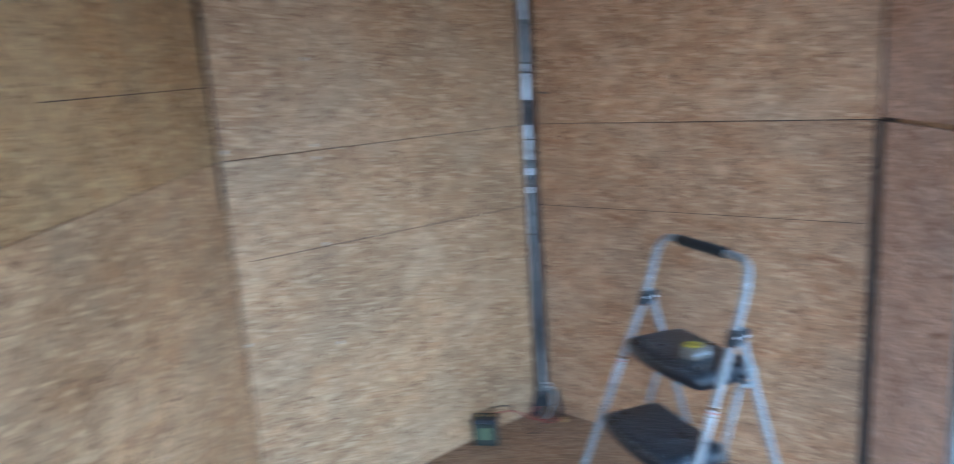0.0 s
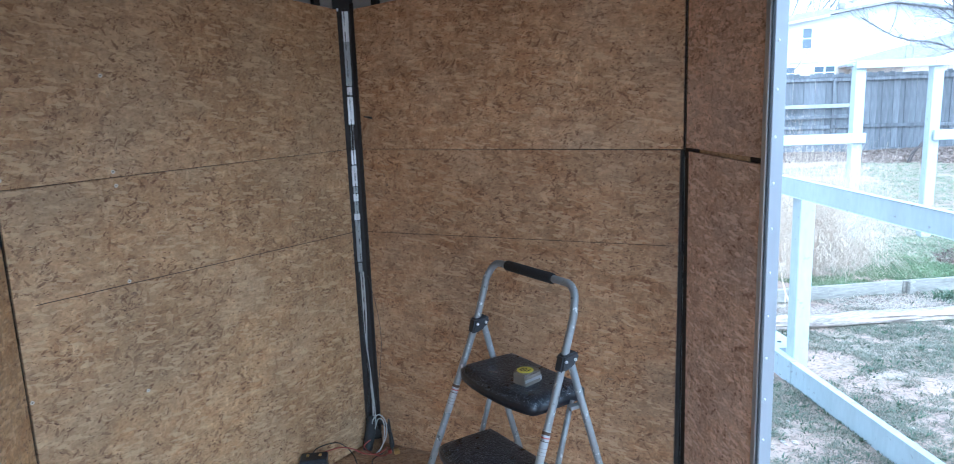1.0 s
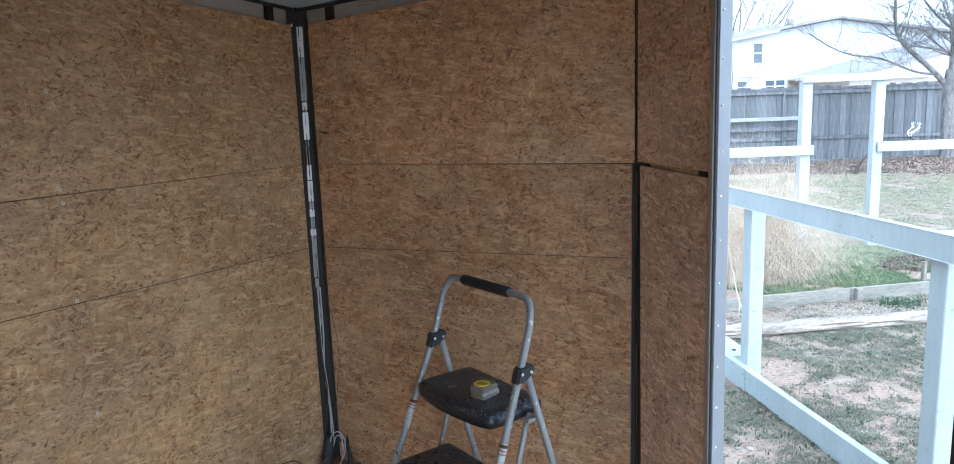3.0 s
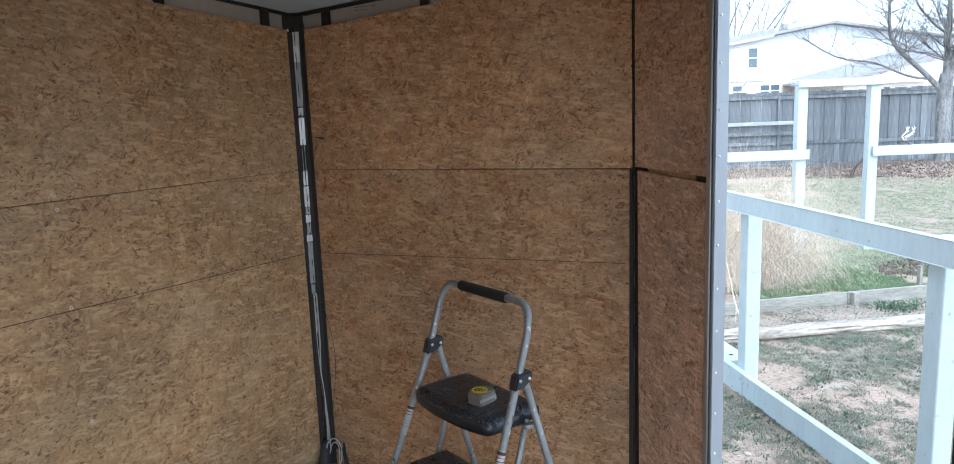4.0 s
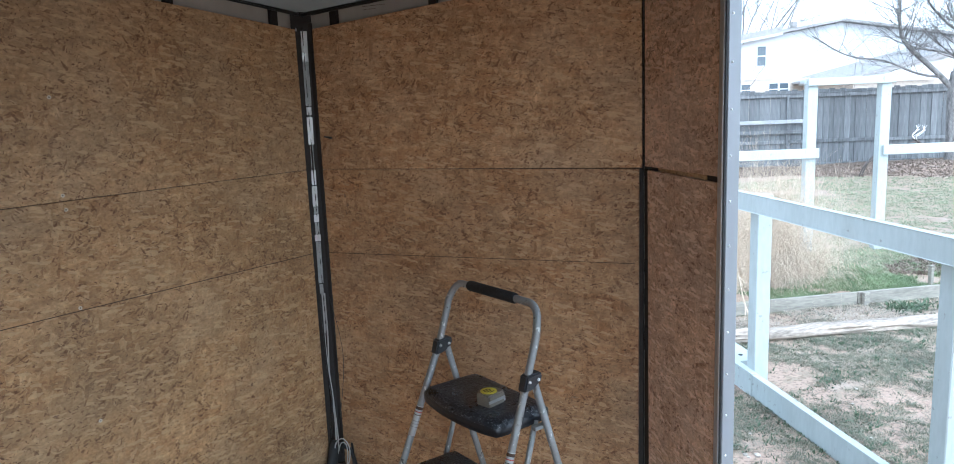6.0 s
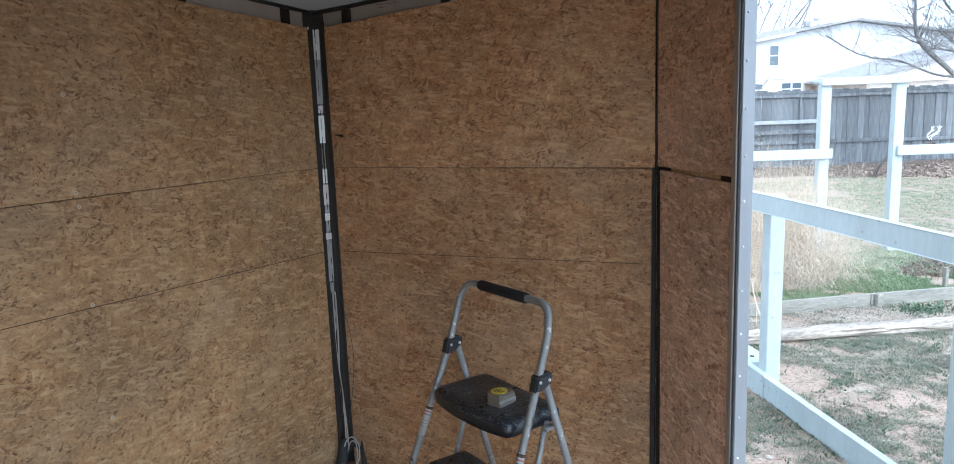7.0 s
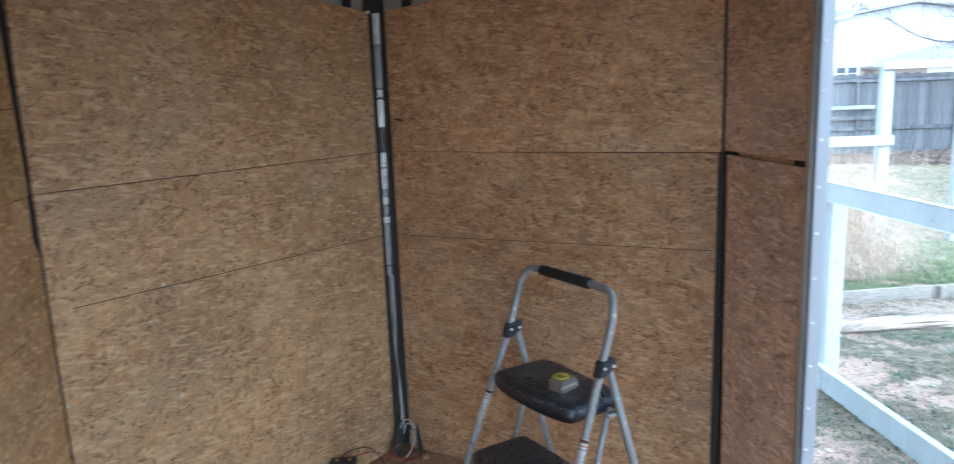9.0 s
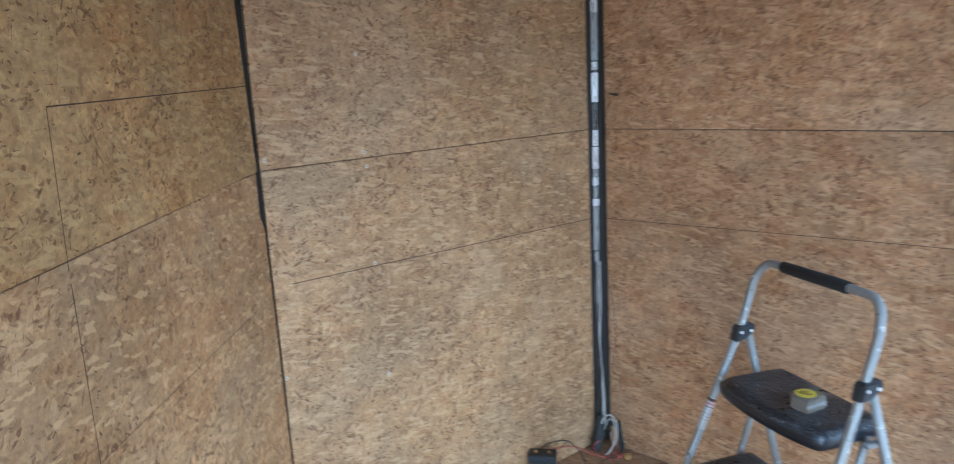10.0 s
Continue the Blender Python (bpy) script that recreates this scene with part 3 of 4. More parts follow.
def step_stool():
    """A folding stool: local x across it, y towards its back, z up."""
    c, u = Vector((0.392, -0.992, 0)), Vector((0.343, -0.94, 0)).normalized()
    m = Matrix(((u.x, -u.y, 0, c.x), (u.y, u.x, 0, c.y), (0, 0, 1, 0), (0, 0, 0, 1)))
    st = thing("step_stool", "silver folding step stool with black treads and a foam-gripped handle", "step stool", m)
    lean = lambda z: (z - 0.76) * 0.4
    half = lambda z: 0.226 + max(0, 0.76 - z) * 0.06
    sway = lambda z: -0.075 * max(0, z - 0.76)
    zt = 0.963
    hoop = []
    for s in (-1, 1):
        leg = [(s * half(z) + sway(z), lean(z), z) for z in (0.02, 0.4, 0.76, 0.88)]
        bend = [(s * 0.223 - 0.011, lean(0.898), 0.906), (s * 0.21 - 0.013, lean(0.936), 0.94), (s * 0.184 - 0.015, lean(0.956), zt - 0.002), (s * 0.145 - 0.015, lean(zt), zt)]
        hoop.append(leg + curved([leg[-1]] + bend, 4)[1:])
    part("front_frame", swept(hoop[0] + hoop[1][::-1], 0.0118, 12), TUBE, st, smooth=True)
    part("grip", swept([(-0.148, lean(zt), zt), (-0.144, lean(zt), zt), (0.086, lean(zt), zt), (0.09, lean(zt), zt)], [0.0145, 0.017, 0.017, 0.0145], 12), FOAM, st, "black foam handle grip", smooth=True)
    for s in (-1, 1):
        part("rear_leg", swept([(s * 0.222, 0.028, 0.755), (s * 0.232, 0.13, 0.4), (s * 0.243, 0.245, 0.02)], 0.0115, 10), TUBE, st, smooth=True)
        for y, x in ((lean(0.0), half(0.0)), (0.25, 0.244)):
            part("foot", swept([(s * x, y, 0), (s * x, y + (0.012 if y < 0 else -0.008), 0.035)], 0.0165, 10), RUBBER, st, "black rubber foot")
        bm = prism_x([(-0.025, 0.73), (-0.012, 0.779), (0.04, 0.783), (0.048, 0.77), (0.041, 0.752), (0.012, 0.734)], s * 0.226 - 0.017, s * 0.226 + 0.017)
        k = part("clip", bm, PLASTIC, st, "black plastic hinge bracket")
        for y in (-0.004, 0.03):
            for side in (-1, 1):
                b2 = bmesh.new()
                bmesh.ops.create_icosphere(b2, subdivisions=1, radius=0.0055, matrix=Matrix.Translation((s * 0.226 + side * 0.017, y, 0.761)))
                part("rivet", b2, RIVET, k, smooth=True)
        part("strut", swept([(s * 0.19, 0.06, 0.61), (s * 0.195, -0.02, 0.36)], 0.009, 8), TUBE, st, smooth=True)
        part("hinge_arm", boxed((s * 0.204 - 0.002, 0.03, 0.592), (s * 0.204 + 0.018, 0.09, 0.604), 0.002), TUBE, st)
    for s in (-1, 1):
        zz = (0.475, 0.57) if s > 0 else (0.465, 0.56)
        lab = part("sticker", swept([(s * half(z), lean(z), z) for z in zz], 0.0124, 12), STICKER, st, "white warning sticker on the tube", smooth=True)
        for k, tall, mat in ((0.93, 0.009, INK), (0.8, 0.003, STICKER_RED), (0.7, 0.002, INK), (0.5, 0.0015, GREY_INK), (0.4, 0.0015, GREY_INK), (0.3, 0.0015, GREY_INK)):
            z = zz[0] + (zz[1] - zz[0]) * k
            part("print_bar", swept([(s * half(q), lean(q), q) for q in (z - tall / 2, z + tall / 2)], 0.0126, 12), mat, lab)
    for z, name in ((0.645, "top_step"), (0.395, "lower_step")):
        y0 = lean(z) - 0.052
        bm = bmesh.new()
        nx, ny, w, d, th = 18, 12, 0.199, 0.225, 0.05
        grid = {}
        for lvl in (0, 1):
            for i in range(nx + 1):
                for j in range(ny + 1):
                    a, q = i / nx * 2 - 1, j / ny
                    front = -0.022 * (1 - a * a) * (1 - q)
                    v2 = 2 * q - 1
                    x = a * w * (1 - 0.05 * q) * (1 - 0.04 * abs(v2) ** 6)
                    y = y0 + d * (0.5 + 0.5 * v2 * (1 - 0.06 * abs(a) ** 6)) + front
                    edge = min(1 - abs(a), q, 1 - q) * 2
                    top = z - 0.010 * (1 - a * a) * 0.0 - 0.017 * max(0, 1 - edge / 0.2) ** 2 + 0.004 * math.sin(math.pi * q) * (1 - a * a)
                    grid[lvl, i, j] = bm.verts.new((x, y, top if lvl else z - th + 0.006 * max(0, 1 - edge / 0.14)))
        for i in range(nx):
            for j in range(ny):
                bm.faces.new((grid[1, i, j], grid[1, i + 1, j], grid[1, i + 1, j + 1], grid[1, i, j + 1]))
                bm.faces.new((grid[0, i, j], grid[0, i, j + 1], grid[0, i + 1, j + 1], grid[0, i + 1, j]))
        ring = [(i, 0) for i in range(nx)] + [(nx, j) for j in range(ny)] + [(i, ny) for i in range(nx, 0, -1)] + [(0, j) for j in range(ny, 0, -1)]
        for (i, j), (k, q) in zip(ring, ring[1:] + ring[:1]):
            bm.faces.new((grid[0, i, j], grid[0, k, q], grid[1, k, q], grid[1, i, j])).material_index = 1
        step = part(name, bm, TREAD, st, "worn black plastic tread with paint scuffs", smooth=True)
        step.data.materials.append(SKIRT)
    return st


step_stool()

# ---- cables, battery and small things in the trailer ----
def cable(name, pts, r, mat, parent, steps=6, sides=6):
    return part(name, swept(curved(pts, steps), r, sides), mat, parent, smooth=True)


harness = thing("wiring_harness", "loose wiring running down the nose post to the floor", "wiring")
cable("white_cable", [(0.004, -0.052, 0.8), (0.003, -0.055, 0.6), (-0.004, -0.056, 0.42), (0.006, -0.055, 0.25), (0.004, -0.06, 0.13), (0.0, -0.07, 0.06)], 0.0032, WIRE_WHITE, harness)
cable("white_cable", [(-0.006, -0.05, 0.79), (-0.008, -0.054, 0.55), (0.004, -0.055, 0.36), (0.012, -0.058, 0.2), (0.012, -0.07, 0.1)], 0.0026, WIRE_WHITE, harness)
cable("black_cable", [(-0.012, -0.05, 0.8), (-0.01, -0.056, 0.5), (0.0, -0.06, 0.34), (-0.014, -0.06, 0.2), (-0.03, -0.06, 0.1), (-0.04, -0.075, 0.03)], 0.0035, WIRE_BLACK, harness)
cable("black_cable", [(0.024, -0.045, 0.78), (0.052, -0.066, 0.62), (0.06, -0.07, 0.5), (0.046, -0.066, 0.36), (0.02, -0.06, 0.2)], 0.0012, WIRE_BLACK, harness)
cable("wire_loop", [(-0.01, -0.08, 0.09), (0.0, -0.1, 0.15), (0.028, -0.11, 0.17), (0.052, -0.115, 0.13), (0.048, -0.12, 0.07), (0.02, -0.125, 0.02), (0.0, -0.13, 0.006)], 0.0028, WIRE_WHITE, harness)
cable("wire_loop", [(0.0, -0.085, 0.08), (0.02, -0.1, 0.145), (0.04, -0.108, 0.14), (0.044, -0.112, 0.09), (0.03, -0.12, 0.03), (0.012, -0.13, 0.008)], 0.0024, WIRE_WHITE, harness)
cable("red_wire", [(0.05, -0.12, 0.02), (0.01, -0.15, 0.012), (-0.05, -0.17, 0.03), (-0.1, -0.19, 0.07), (-0.15, -0.22, 0.1), (-0.2, -0.26, 0.115), (-0.235, -0.285, 0.12)], 0.0026, WIRE_RED, harness)
cable("red_wire", [(0.03, -0.14, 0.006), (-0.02, -0.18, 0.004), (-0.03, -0.23, 0.004), (-0.08, -0.25, 0.006), (-0.1, -0.21, 0.05), (-0.13, -0.2, 0.09), (-0.17, -0.23, 0.13), (-0.24, -0.27, 0.14), (-0.27, -0.285, 0.122)], 0.0022, WIRE_BLACK, harness)
cable("red_wire", [(0.07, -0.13, 0.01), (0.03, -0.165, 0.005), (-0.02, -0.16, 0.02), (-0.05, -0.14, 0.05), (-0.02, -0.11, 0.06)], 0.0022, WIRE_RED, harness)
part("connector", boxed((0.075, -0.165, 0), (0.1, -0.14, 0.018), 0.003), BRASS, harness, "brass connector")
part("connector", boxed((0.05, -0.15, 0), (0.066, -0.13, 0.014), 0.003), WIRE_RED, harness)
boot = swept(curved([(-0.006, -0.07, 0.15), (-0.012, -0.077, 0.11), (-0.022, -0.088, 0.06), (-0.034, -0.1, 0.01)], 3), [0.012, 0.017, 0.02, 0.0225, 0.023, 0.024, 0.024, 0.023, 0.022, 0.02], 10)
part("boot", boot, RUBBER, harness, "black cable boot", smooth=True)
part("gusset", prism_x([(-0.14, 0.0), (-0.06, 0.0), (-0.05, 0.13), (-0.085, 0.12)], 0.066, 0.074), STEEL_DARK, post)
part("conduit", swept(curved([(0.03, -0.07, 0.12), (0.06, -0.085, 0.1), (0.075, -0.09, 0.04), (0.076, -0.092, 0.002)], 5), 0.0085, 8), RUBBER, harness, smooth=True)

roof_wires = thing("ceiling_wiring", "dark cable bundle tucked along the ceiling edge", "wiring")
cable("black_cable", [(-0.55, -0.452, 1.997), (-0.32, -0.262, 1.972), (-0.12, -0.105, 1.947), (-0.01, -0.03, 1.932)], 0.007, WIRE_BLACK, roof_wires)
cable("black_cable", [(-0.4, -0.35, 1.972), (-0.26, -0.235, 1.957), (-0.1, -0.1, 1.940)], 0.004, WIRE_BLACK, roof_wires)
cable("black_cable", [(0.0, -0.03, 1.930), (0.12, -0.11, 1.944), (0.26, -0.235, 1.958), (0.36, -0.32, 1.972)], 0.008, WIRE_BLACK, roof_wires)
cable("black_cable", [(0.04, -0.055, 1.930), (0.18, -0.17, 1.946), (0.3, -0.27, 1.958), (0.38, -0.345, 1.964)], 0.005, WIRE_BLACK, roof_wires)
cable("black_cable", [(0.24, -0.22, 1.950), (0.33, -0.295, 1.964), (0.37, -0.33, 1.956)], 0.004, WIRE_BLACK, roof_wires)
cable("green_wire", [(0.27, -0.25, 1.964), (0.31, -0.282, 1.956), (0.35, -0.315, 1.967)], 0.0035, WIRE_GREEN, roof_wires)
part("plug", swept([(0.052, -0.052, 1.45), (0.078, -0.075, 1.444)], [0.0025, 0.005], 8), WIRE_BLACK, post)
part("bolt", boxed((-0.028, -0.031, 1.868), (-0.021, -0.024, 1.88), 0.002), RIVET, post)


def battery():
    m = pose(-0.262, -0.302, 0, 0, 0, -9)
    b = thing("battery_box", "small black battery box with a green label on the floor", "battery", m)
    part("case", boxed((-0.05, -0.03, 0), (0.05, 0.03, 0.1), 0.004), BATTERY, b)
    part("lid", boxed((-0.053, -0.033, 0.1), (0.053, 0.033, 0.122), 0.004), PLASTIC, b)
    part("label", boxed((-0.03, -0.0312, 0.028), (0.032, -0.03, 0.082), 0.0), BATTERY_LABEL, b, "faded green label")
    for x in (-0.024, 0.026):
        part("terminal", boxed((x - 0.006, -0.006, 0.122), (x + 0.006, 0.006, 0.13), 0.002), BRASS, b)
    return b


battery()


def tape_measure():
    m = pose(0.402, -1.055, 0.644, 0, 0, 28) @ Matrix.Diagonal((0.9, 0.9, 0.95, 1))
    t = thing("tape_measure", "worn grey tape measure with a yellow round label on the stool", "tape measure", m)
    bm = bmesh.new()
    pts = [(-0.04, -0.036), (0.036, -0.036), (0.044, -0.02), (0.04, 0.018), (0.024, 0.036), (-0.022, 0.038), (-0.042, 0.02)]
    bot, mid = [bm.verts.new((x, y, 0.0)) for x, y in pts], [bm.verts.new((x, y, 0.042)) for x, y in pts]
    bm.faces.new(bot[::-1]), bm.faces.new(mid)
    for k in range(len(pts)):
        bm.faces.new((bot[k], bot[(k + 1) % len(pts)], mid[(k + 1) % len(pts)], mid[k]))
    bmesh.ops.bevel(bm, geom=bm.edges[:], offset=0.004, segments=2, affect="EDGES")
    part("case", bm, TAPE_GREY, t)
    disc = bmesh.new()
    bmesh.ops.create_cone(disc, cap_ends=True, segments=28, radius1=0.029, radius2=0.028, depth=0.0016, matrix=Matrix.Translation((-0.003, 0.002, 0.0428)))
    label = part("label", disc, TAPE_YELLOW, t, "round yellow label")
    bars = ((-0.018, 0.012, 0.022), (-0.02, 0.003, 0.03), (-0.016, -0.006, 0.018), (-0.012, -0.015, 0.02))
    for x, y, w in bars:
        part("print_bar", boxed((x, y, 0.0436), (x + w, y + 0.004, 0.0441)), INK, label)
    part("belt", boxed((-0.0405, -0.037, 0.016), (0.037, -0.0355, 0.026), 0.0), FOIL_DULL, t, "metal side band")
    part("hook", boxed((0.04, -0.03, 0.002), (0.046, -0.01, 0.016), 0.001), ALU, t)
    return t


tape_measure()


# ---- the yard ----
def height(x, y):
    """The lie of the ground: almost flat, with low lumps."""
    v = Vector((x * 0.55, y * 0.55, 0))
    mound = 0.29 * math.exp(-((x - 15.5) ** 2 + (y - 10.2) ** 2) / 3)  # earth banked round the tree
    return GROUND + mound + 0.03 * noise.noise(v) + 0.012 * noise.noise(v * 5)


def ground():
    """One sheet: fine near the trailer, coarse to the horizon."""
    xs = sorted({*np.arange(0, 20, 0.14).round(2), *np.arange(-12, 0, 1.0), *np.arange(20, 60, 3.0), -1500, -300, -60, 120, 400, 1500})
    ys = sorted({*np.arange(-3, 15, 0.14).round(2), *np.arange(-14, -3, 1.0), *np.arange(15, 60, 3.0), -1500, -300, -60, 120, 400, 1500})
    verts = [(float(x), float(y), height(x, y)) for x in xs for y in ys]
    w = len(ys)
    faces = [(i * w + j, (i + 1) * w + j, (i + 1) * w + j + 1, i * w + j + 1) for i in range(len(xs) - 1) for j in range(w - 1)]
    me = bpy.data.meshes.new("ground")
    me.from_pydata(verts, [], faces)
    me.materials.append(SOIL)
    for p in me.polygons:
        p.use_smooth = True
    return tagged(new("ground", me), "reddish bare soil with thin winter grass", "ground", kind="structure")


ground()


def timber(p, q, wide, z0, z1, bevel=0.004):
    """A straight timber from p to q in plan; wide: its plan thickness to the left of the line."""
    return boxed((0, 0, z0), ((Vector(q) - Vector(p)).length, wide, z1), bevel, along(p, q))


LINE, OUT = Vector((0.157, 0.988)), Vector((0.988, -0.157))
ON = Vector((2.866, 1.131))  # a point on the near face of the rails


def on_line(s, o=0.0):
    return tuple(ON + LINE * s + OUT * o)


near_fence = thing("rail_fence", "pale blue-white painted timber fence rails on square posts", "fence")
part("ground_rail", timber(on_line(-3.2), on_line(-0.33), -0.038, GROUND - 0.02, -0.29), WHITE_PAINT, near_fence)
part("ground_rail", timber(on_line(-0.325), on_line(2.2), -0.038, GROUND - 0.02, -0.287), WHITE_PAINT, near_fence)
part("top_rail", timber(on_line(-3.2), on_line(2.2), -0.038, 0.795, 0.915), WHITE_PAINT, near_fence)
for s in (-0.23, -1.875, -3.1, 1.6):
    a = along(on_line(s - 0.05, 0.04), on_line(s + 0.05, 0.04))
    part("post", boxed((0, -0.1, GROUND - 0.05), (0.1, 0, 0.908), 0.005, a), WHITE_PAINT, near_fence)
part("base_plate", timber(on_line(-0.06, 0.042), on_line(0.5, 0.042), -0.17, -0.36, -0.295), WHITE_PAINT, near_fence)
# flat black disc stands in for the shade inside a drilled hole
bm = bmesh.new()
bmesh.ops.create_cone(bm, cap_ends=True, segments=12, radius1=0.016, radius2=0.016, depth=0.004, matrix=Matrix.Translation((*on_line(0.06, 0.12), -0.294)))
part("drilled_hole", bm, RUBBER, near_fence)

gate = thing("gate_frame", "pale painted timber gateway with side rails", "gate")
GL, GR = Vector((6.36, 4.37)), Vector((7.21, 4.10))
GD = (GR - GL).normalized()
for p in (GL, GR):
    a = along(tuple(p - GD * 0.06), tuple(p + GD * 0.06))
    part("post", boxed((0, -0.06, GROUND - 0.05), (0.12, 0.06, 1.66), 0.005, a), WHITE_PAINT, gate)
part("header", timber(tuple(GL - GD * 0.08), tuple(GR + GD * 0.08), 0.14, 1.662, 1.70), WHITE_PAINT, gate)
part("header_face", timber(tuple(GL - GD * 0.08 + Vector((-0.03, -0.1))), tuple(GR + GD * 0.08 + Vector((-0.03, -0.1))), 0.036, 1.635, 1.725), WHITE_PAINT, gate)
off = Vector((-0.03, -0.108))
part("side_rail", timber(tuple(GL - GD * 3.0 + off), tuple(GL + GD * 0.075 + off), 0.036, 0.755, 0.875), WHITE_PAINT, gate)
part("side_rail", timber(tuple(GR - GD * 0.03 + off), tuple(GR + GD * 3.0 + off), 0.036, 0.765, 0.885), WHITE_PAINT, gate)
for p in (GL - GD * 2.9, GR + GD * 2.8):
    a = along(tuple(p - GD * 0.06), tuple(p + GD * 0.06))
    part("post", boxed((0, -0.06, GROUND - 0.05), (0.12, 0.06, 0.87), 0.005, a), WHITE_PAINT, gate)

# raised bed edging and the old timber before it
bed = thing("garden_bed_edging", "weathered grey board edging of a raised bed", "edging")
J = (5.045, 2.19)
part("board", timber((3.0, 2.46), J, 0.036, GROUND - 0.02, GROUND + 0.125), BED_WOOD, bed)
part("board", timber((5.05, 2.187), (7.6, 1.84), 0.036, GROUND - 0.02, GROUND + 0.125), BED_WOOD, bed)
for x, y in ((5.09, 2.15), (6.2, 2.0), (3.6, 2.34)):
    part("stake", boxed((x - 0.02, y - 0.018, GROUND - 0.05), (x + 0.045, y + 0.018, GROUND + 0.13), 0.004), BED_WOOD, bed)

part("stake", boxed((6.17, 2.4, GROUND - 0.05), (6.21, 2.44, GROUND + 0.22), 0.004), BED_WOOD, bed)


def old_timber():
    bm = bmesh.new()
    p, q = Vector((2.95, 1.84)), Vector((5.6, 1.34))
    n, rings = 70, []
    d = (q - p).normalized()
    s = Vector((-d.y, d.x))
    for i in range(n + 1):
        c = p.lerp(q, i / n)
        ring = []
        for k in range(22):
            a = 2 * math.pi * k / 22
            crack = max(0, noise.noise(Vector((i * 0.07, k * 2.7, 5))) - 0.08)
            r = 0.055 - 0.05 * crack + 0.007 * noise.noise(Vector((i * 0.25, k * 0.7, 2))) + 0.01 * noise.noise(Vector((i * 0.05, k * 0.6, 7)))
            o = math.cos(a) * r * 1.25
            ring.append(bm.verts.new((c.x + s.x * o, c.y + s.y * o, GROUND + 0.045 + math.sin(a) * r)))
        rings.append(ring)
    for a, b in zip(rings, rings[1:]):
        for k in range(22):
            bm.faces.new((a[k], a[(k + 1) % 22], b[(k + 1) % 22], b[k]))
    bm.faces.new(rings[0][::-1]), bm.faces.new(rings[-1])
    return tagged(part("landscape_timber", bm, PALE_WOOD), "cracked bleached landscape timber lying on the soil", "timber")


old_timber()


def strips(name, label, category, blades, mat, kind="stuff"):
    """Many thin tapered blades, each a list of points with a width, as one mesh."""
    verts, faces = [], []
    for pts, wide in blades:
        a = random.uniform(0, math.pi)
        ox, oy = math.cos(a) * wide / 2, math.sin(a) * wide / 2
        base = len(verts)
        for i, p in enumerate(pts):
            k = 1 - 0.75 * i / (len(pts) - 1)
            verts.append((p[0] - ox * k, p[1] - oy * k, p[2])), verts.append((p[0] + ox * k, p[1] + oy * k, p[2]))
        for i in range(len(pts) - 1):
            o = base + 2 * i
            faces.append((o, o + 1, o + 3, o + 2))
    me = bpy.data.meshes.new(name)
    me.from_pydata(verts, [], faces)
    me.materials.append(mat)
    return tagged(new(name, me), label, category, kind=kind)


def tuft(x, y, z, n, tall, spread, wide):
    out = []
    for _ in range(n):
        a, r = random.uniform(0, 2 * math.pi), spread * random.random()
        h = tall * random.uniform(0.4, 1.1)
        bx, by = x + math.cos(a) * r * 0.5, y + math.sin(a) * r * 0.5
        dx, dy = math.cos(a) * r, math.sin(a) * r
        out.append(([(bx, by, z - 0.01), (bx + dx * 0.4, by + dy * 0.4, z + h * 0.75), (bx + dx, by + dy, z + h)], wide * random.uniform(0.6, 1.3)))
    return out


def scattered(count, area, keep, **k):
    out = []
    x0, y0, x1, y1 = area
    while count:
        count -= 1
        x, y = random.uniform(x0, x1), random.uniform(y0, y1)
        if keep(x, y):
            out += tuft(x, y, height(x, y), **k)
    return out


def patch(x, y, scale, off):
    return noise.noise(Vector((x * scale + off, y * scale - off, off)))


behind_bed = lambda x, y: y > 2.5 - (x - 3.0) * 0.137
to_fence = lambda x, y: 14.05 - y - (x - 12.65) * 0.378
beside_bed = lambda x, y: 1.94 - (x - 2.95) * 0.189 < y < 2.44 - (x - 3.0) * 0.137
bare = lambda x, y: math.exp(-((x - 3.2) ** 2 / 0.05 + (y - 1.0) ** 2 / 0.07)) + 0.8 * math.exp(-((x - 2.27) ** 2 / 0.04 + (y - 0.1) ** 2 / 0.04))
green = lambda x, y: 0.45 * patch(x, y, 1.1, 3) + 0.7 * patch(x, y, 5.5, 9) + 0.9 * patch(x, y, 17.0, 4) + 0.1 - 0.9 * bare(x, y) - 0.45 * beside_bed(x, y)
weeds = scattered(90000, (1.2, -1.6, 6.0, 2.4), lambda x, y: green(x, y) + random.gauss(0, 0.16) > 0.04 and not behind_bed(x, y), n=6, tall=0.013, spread=0.05, wide=0.005)
strips("weeds", "low dull green weeds over the yard soil", "weeds", weeds, WEED)
straw_bits = scattered(26000, (1.3, -1.6, 7.5, 3.4), lambda x, y: patch(x, y, 0.9, 7) + 0.7 * patch(x, y, 5, 1) - 0.5 * bare(x, y) + 0.35 * (x < 2.45 and y > 0) + 0.9 * beside_bed(x, y) + random.gauss(0, 0.2) > 0.1, n=3, tall=0.01, spread=0.06, wide=0.0028)
rosettes = []
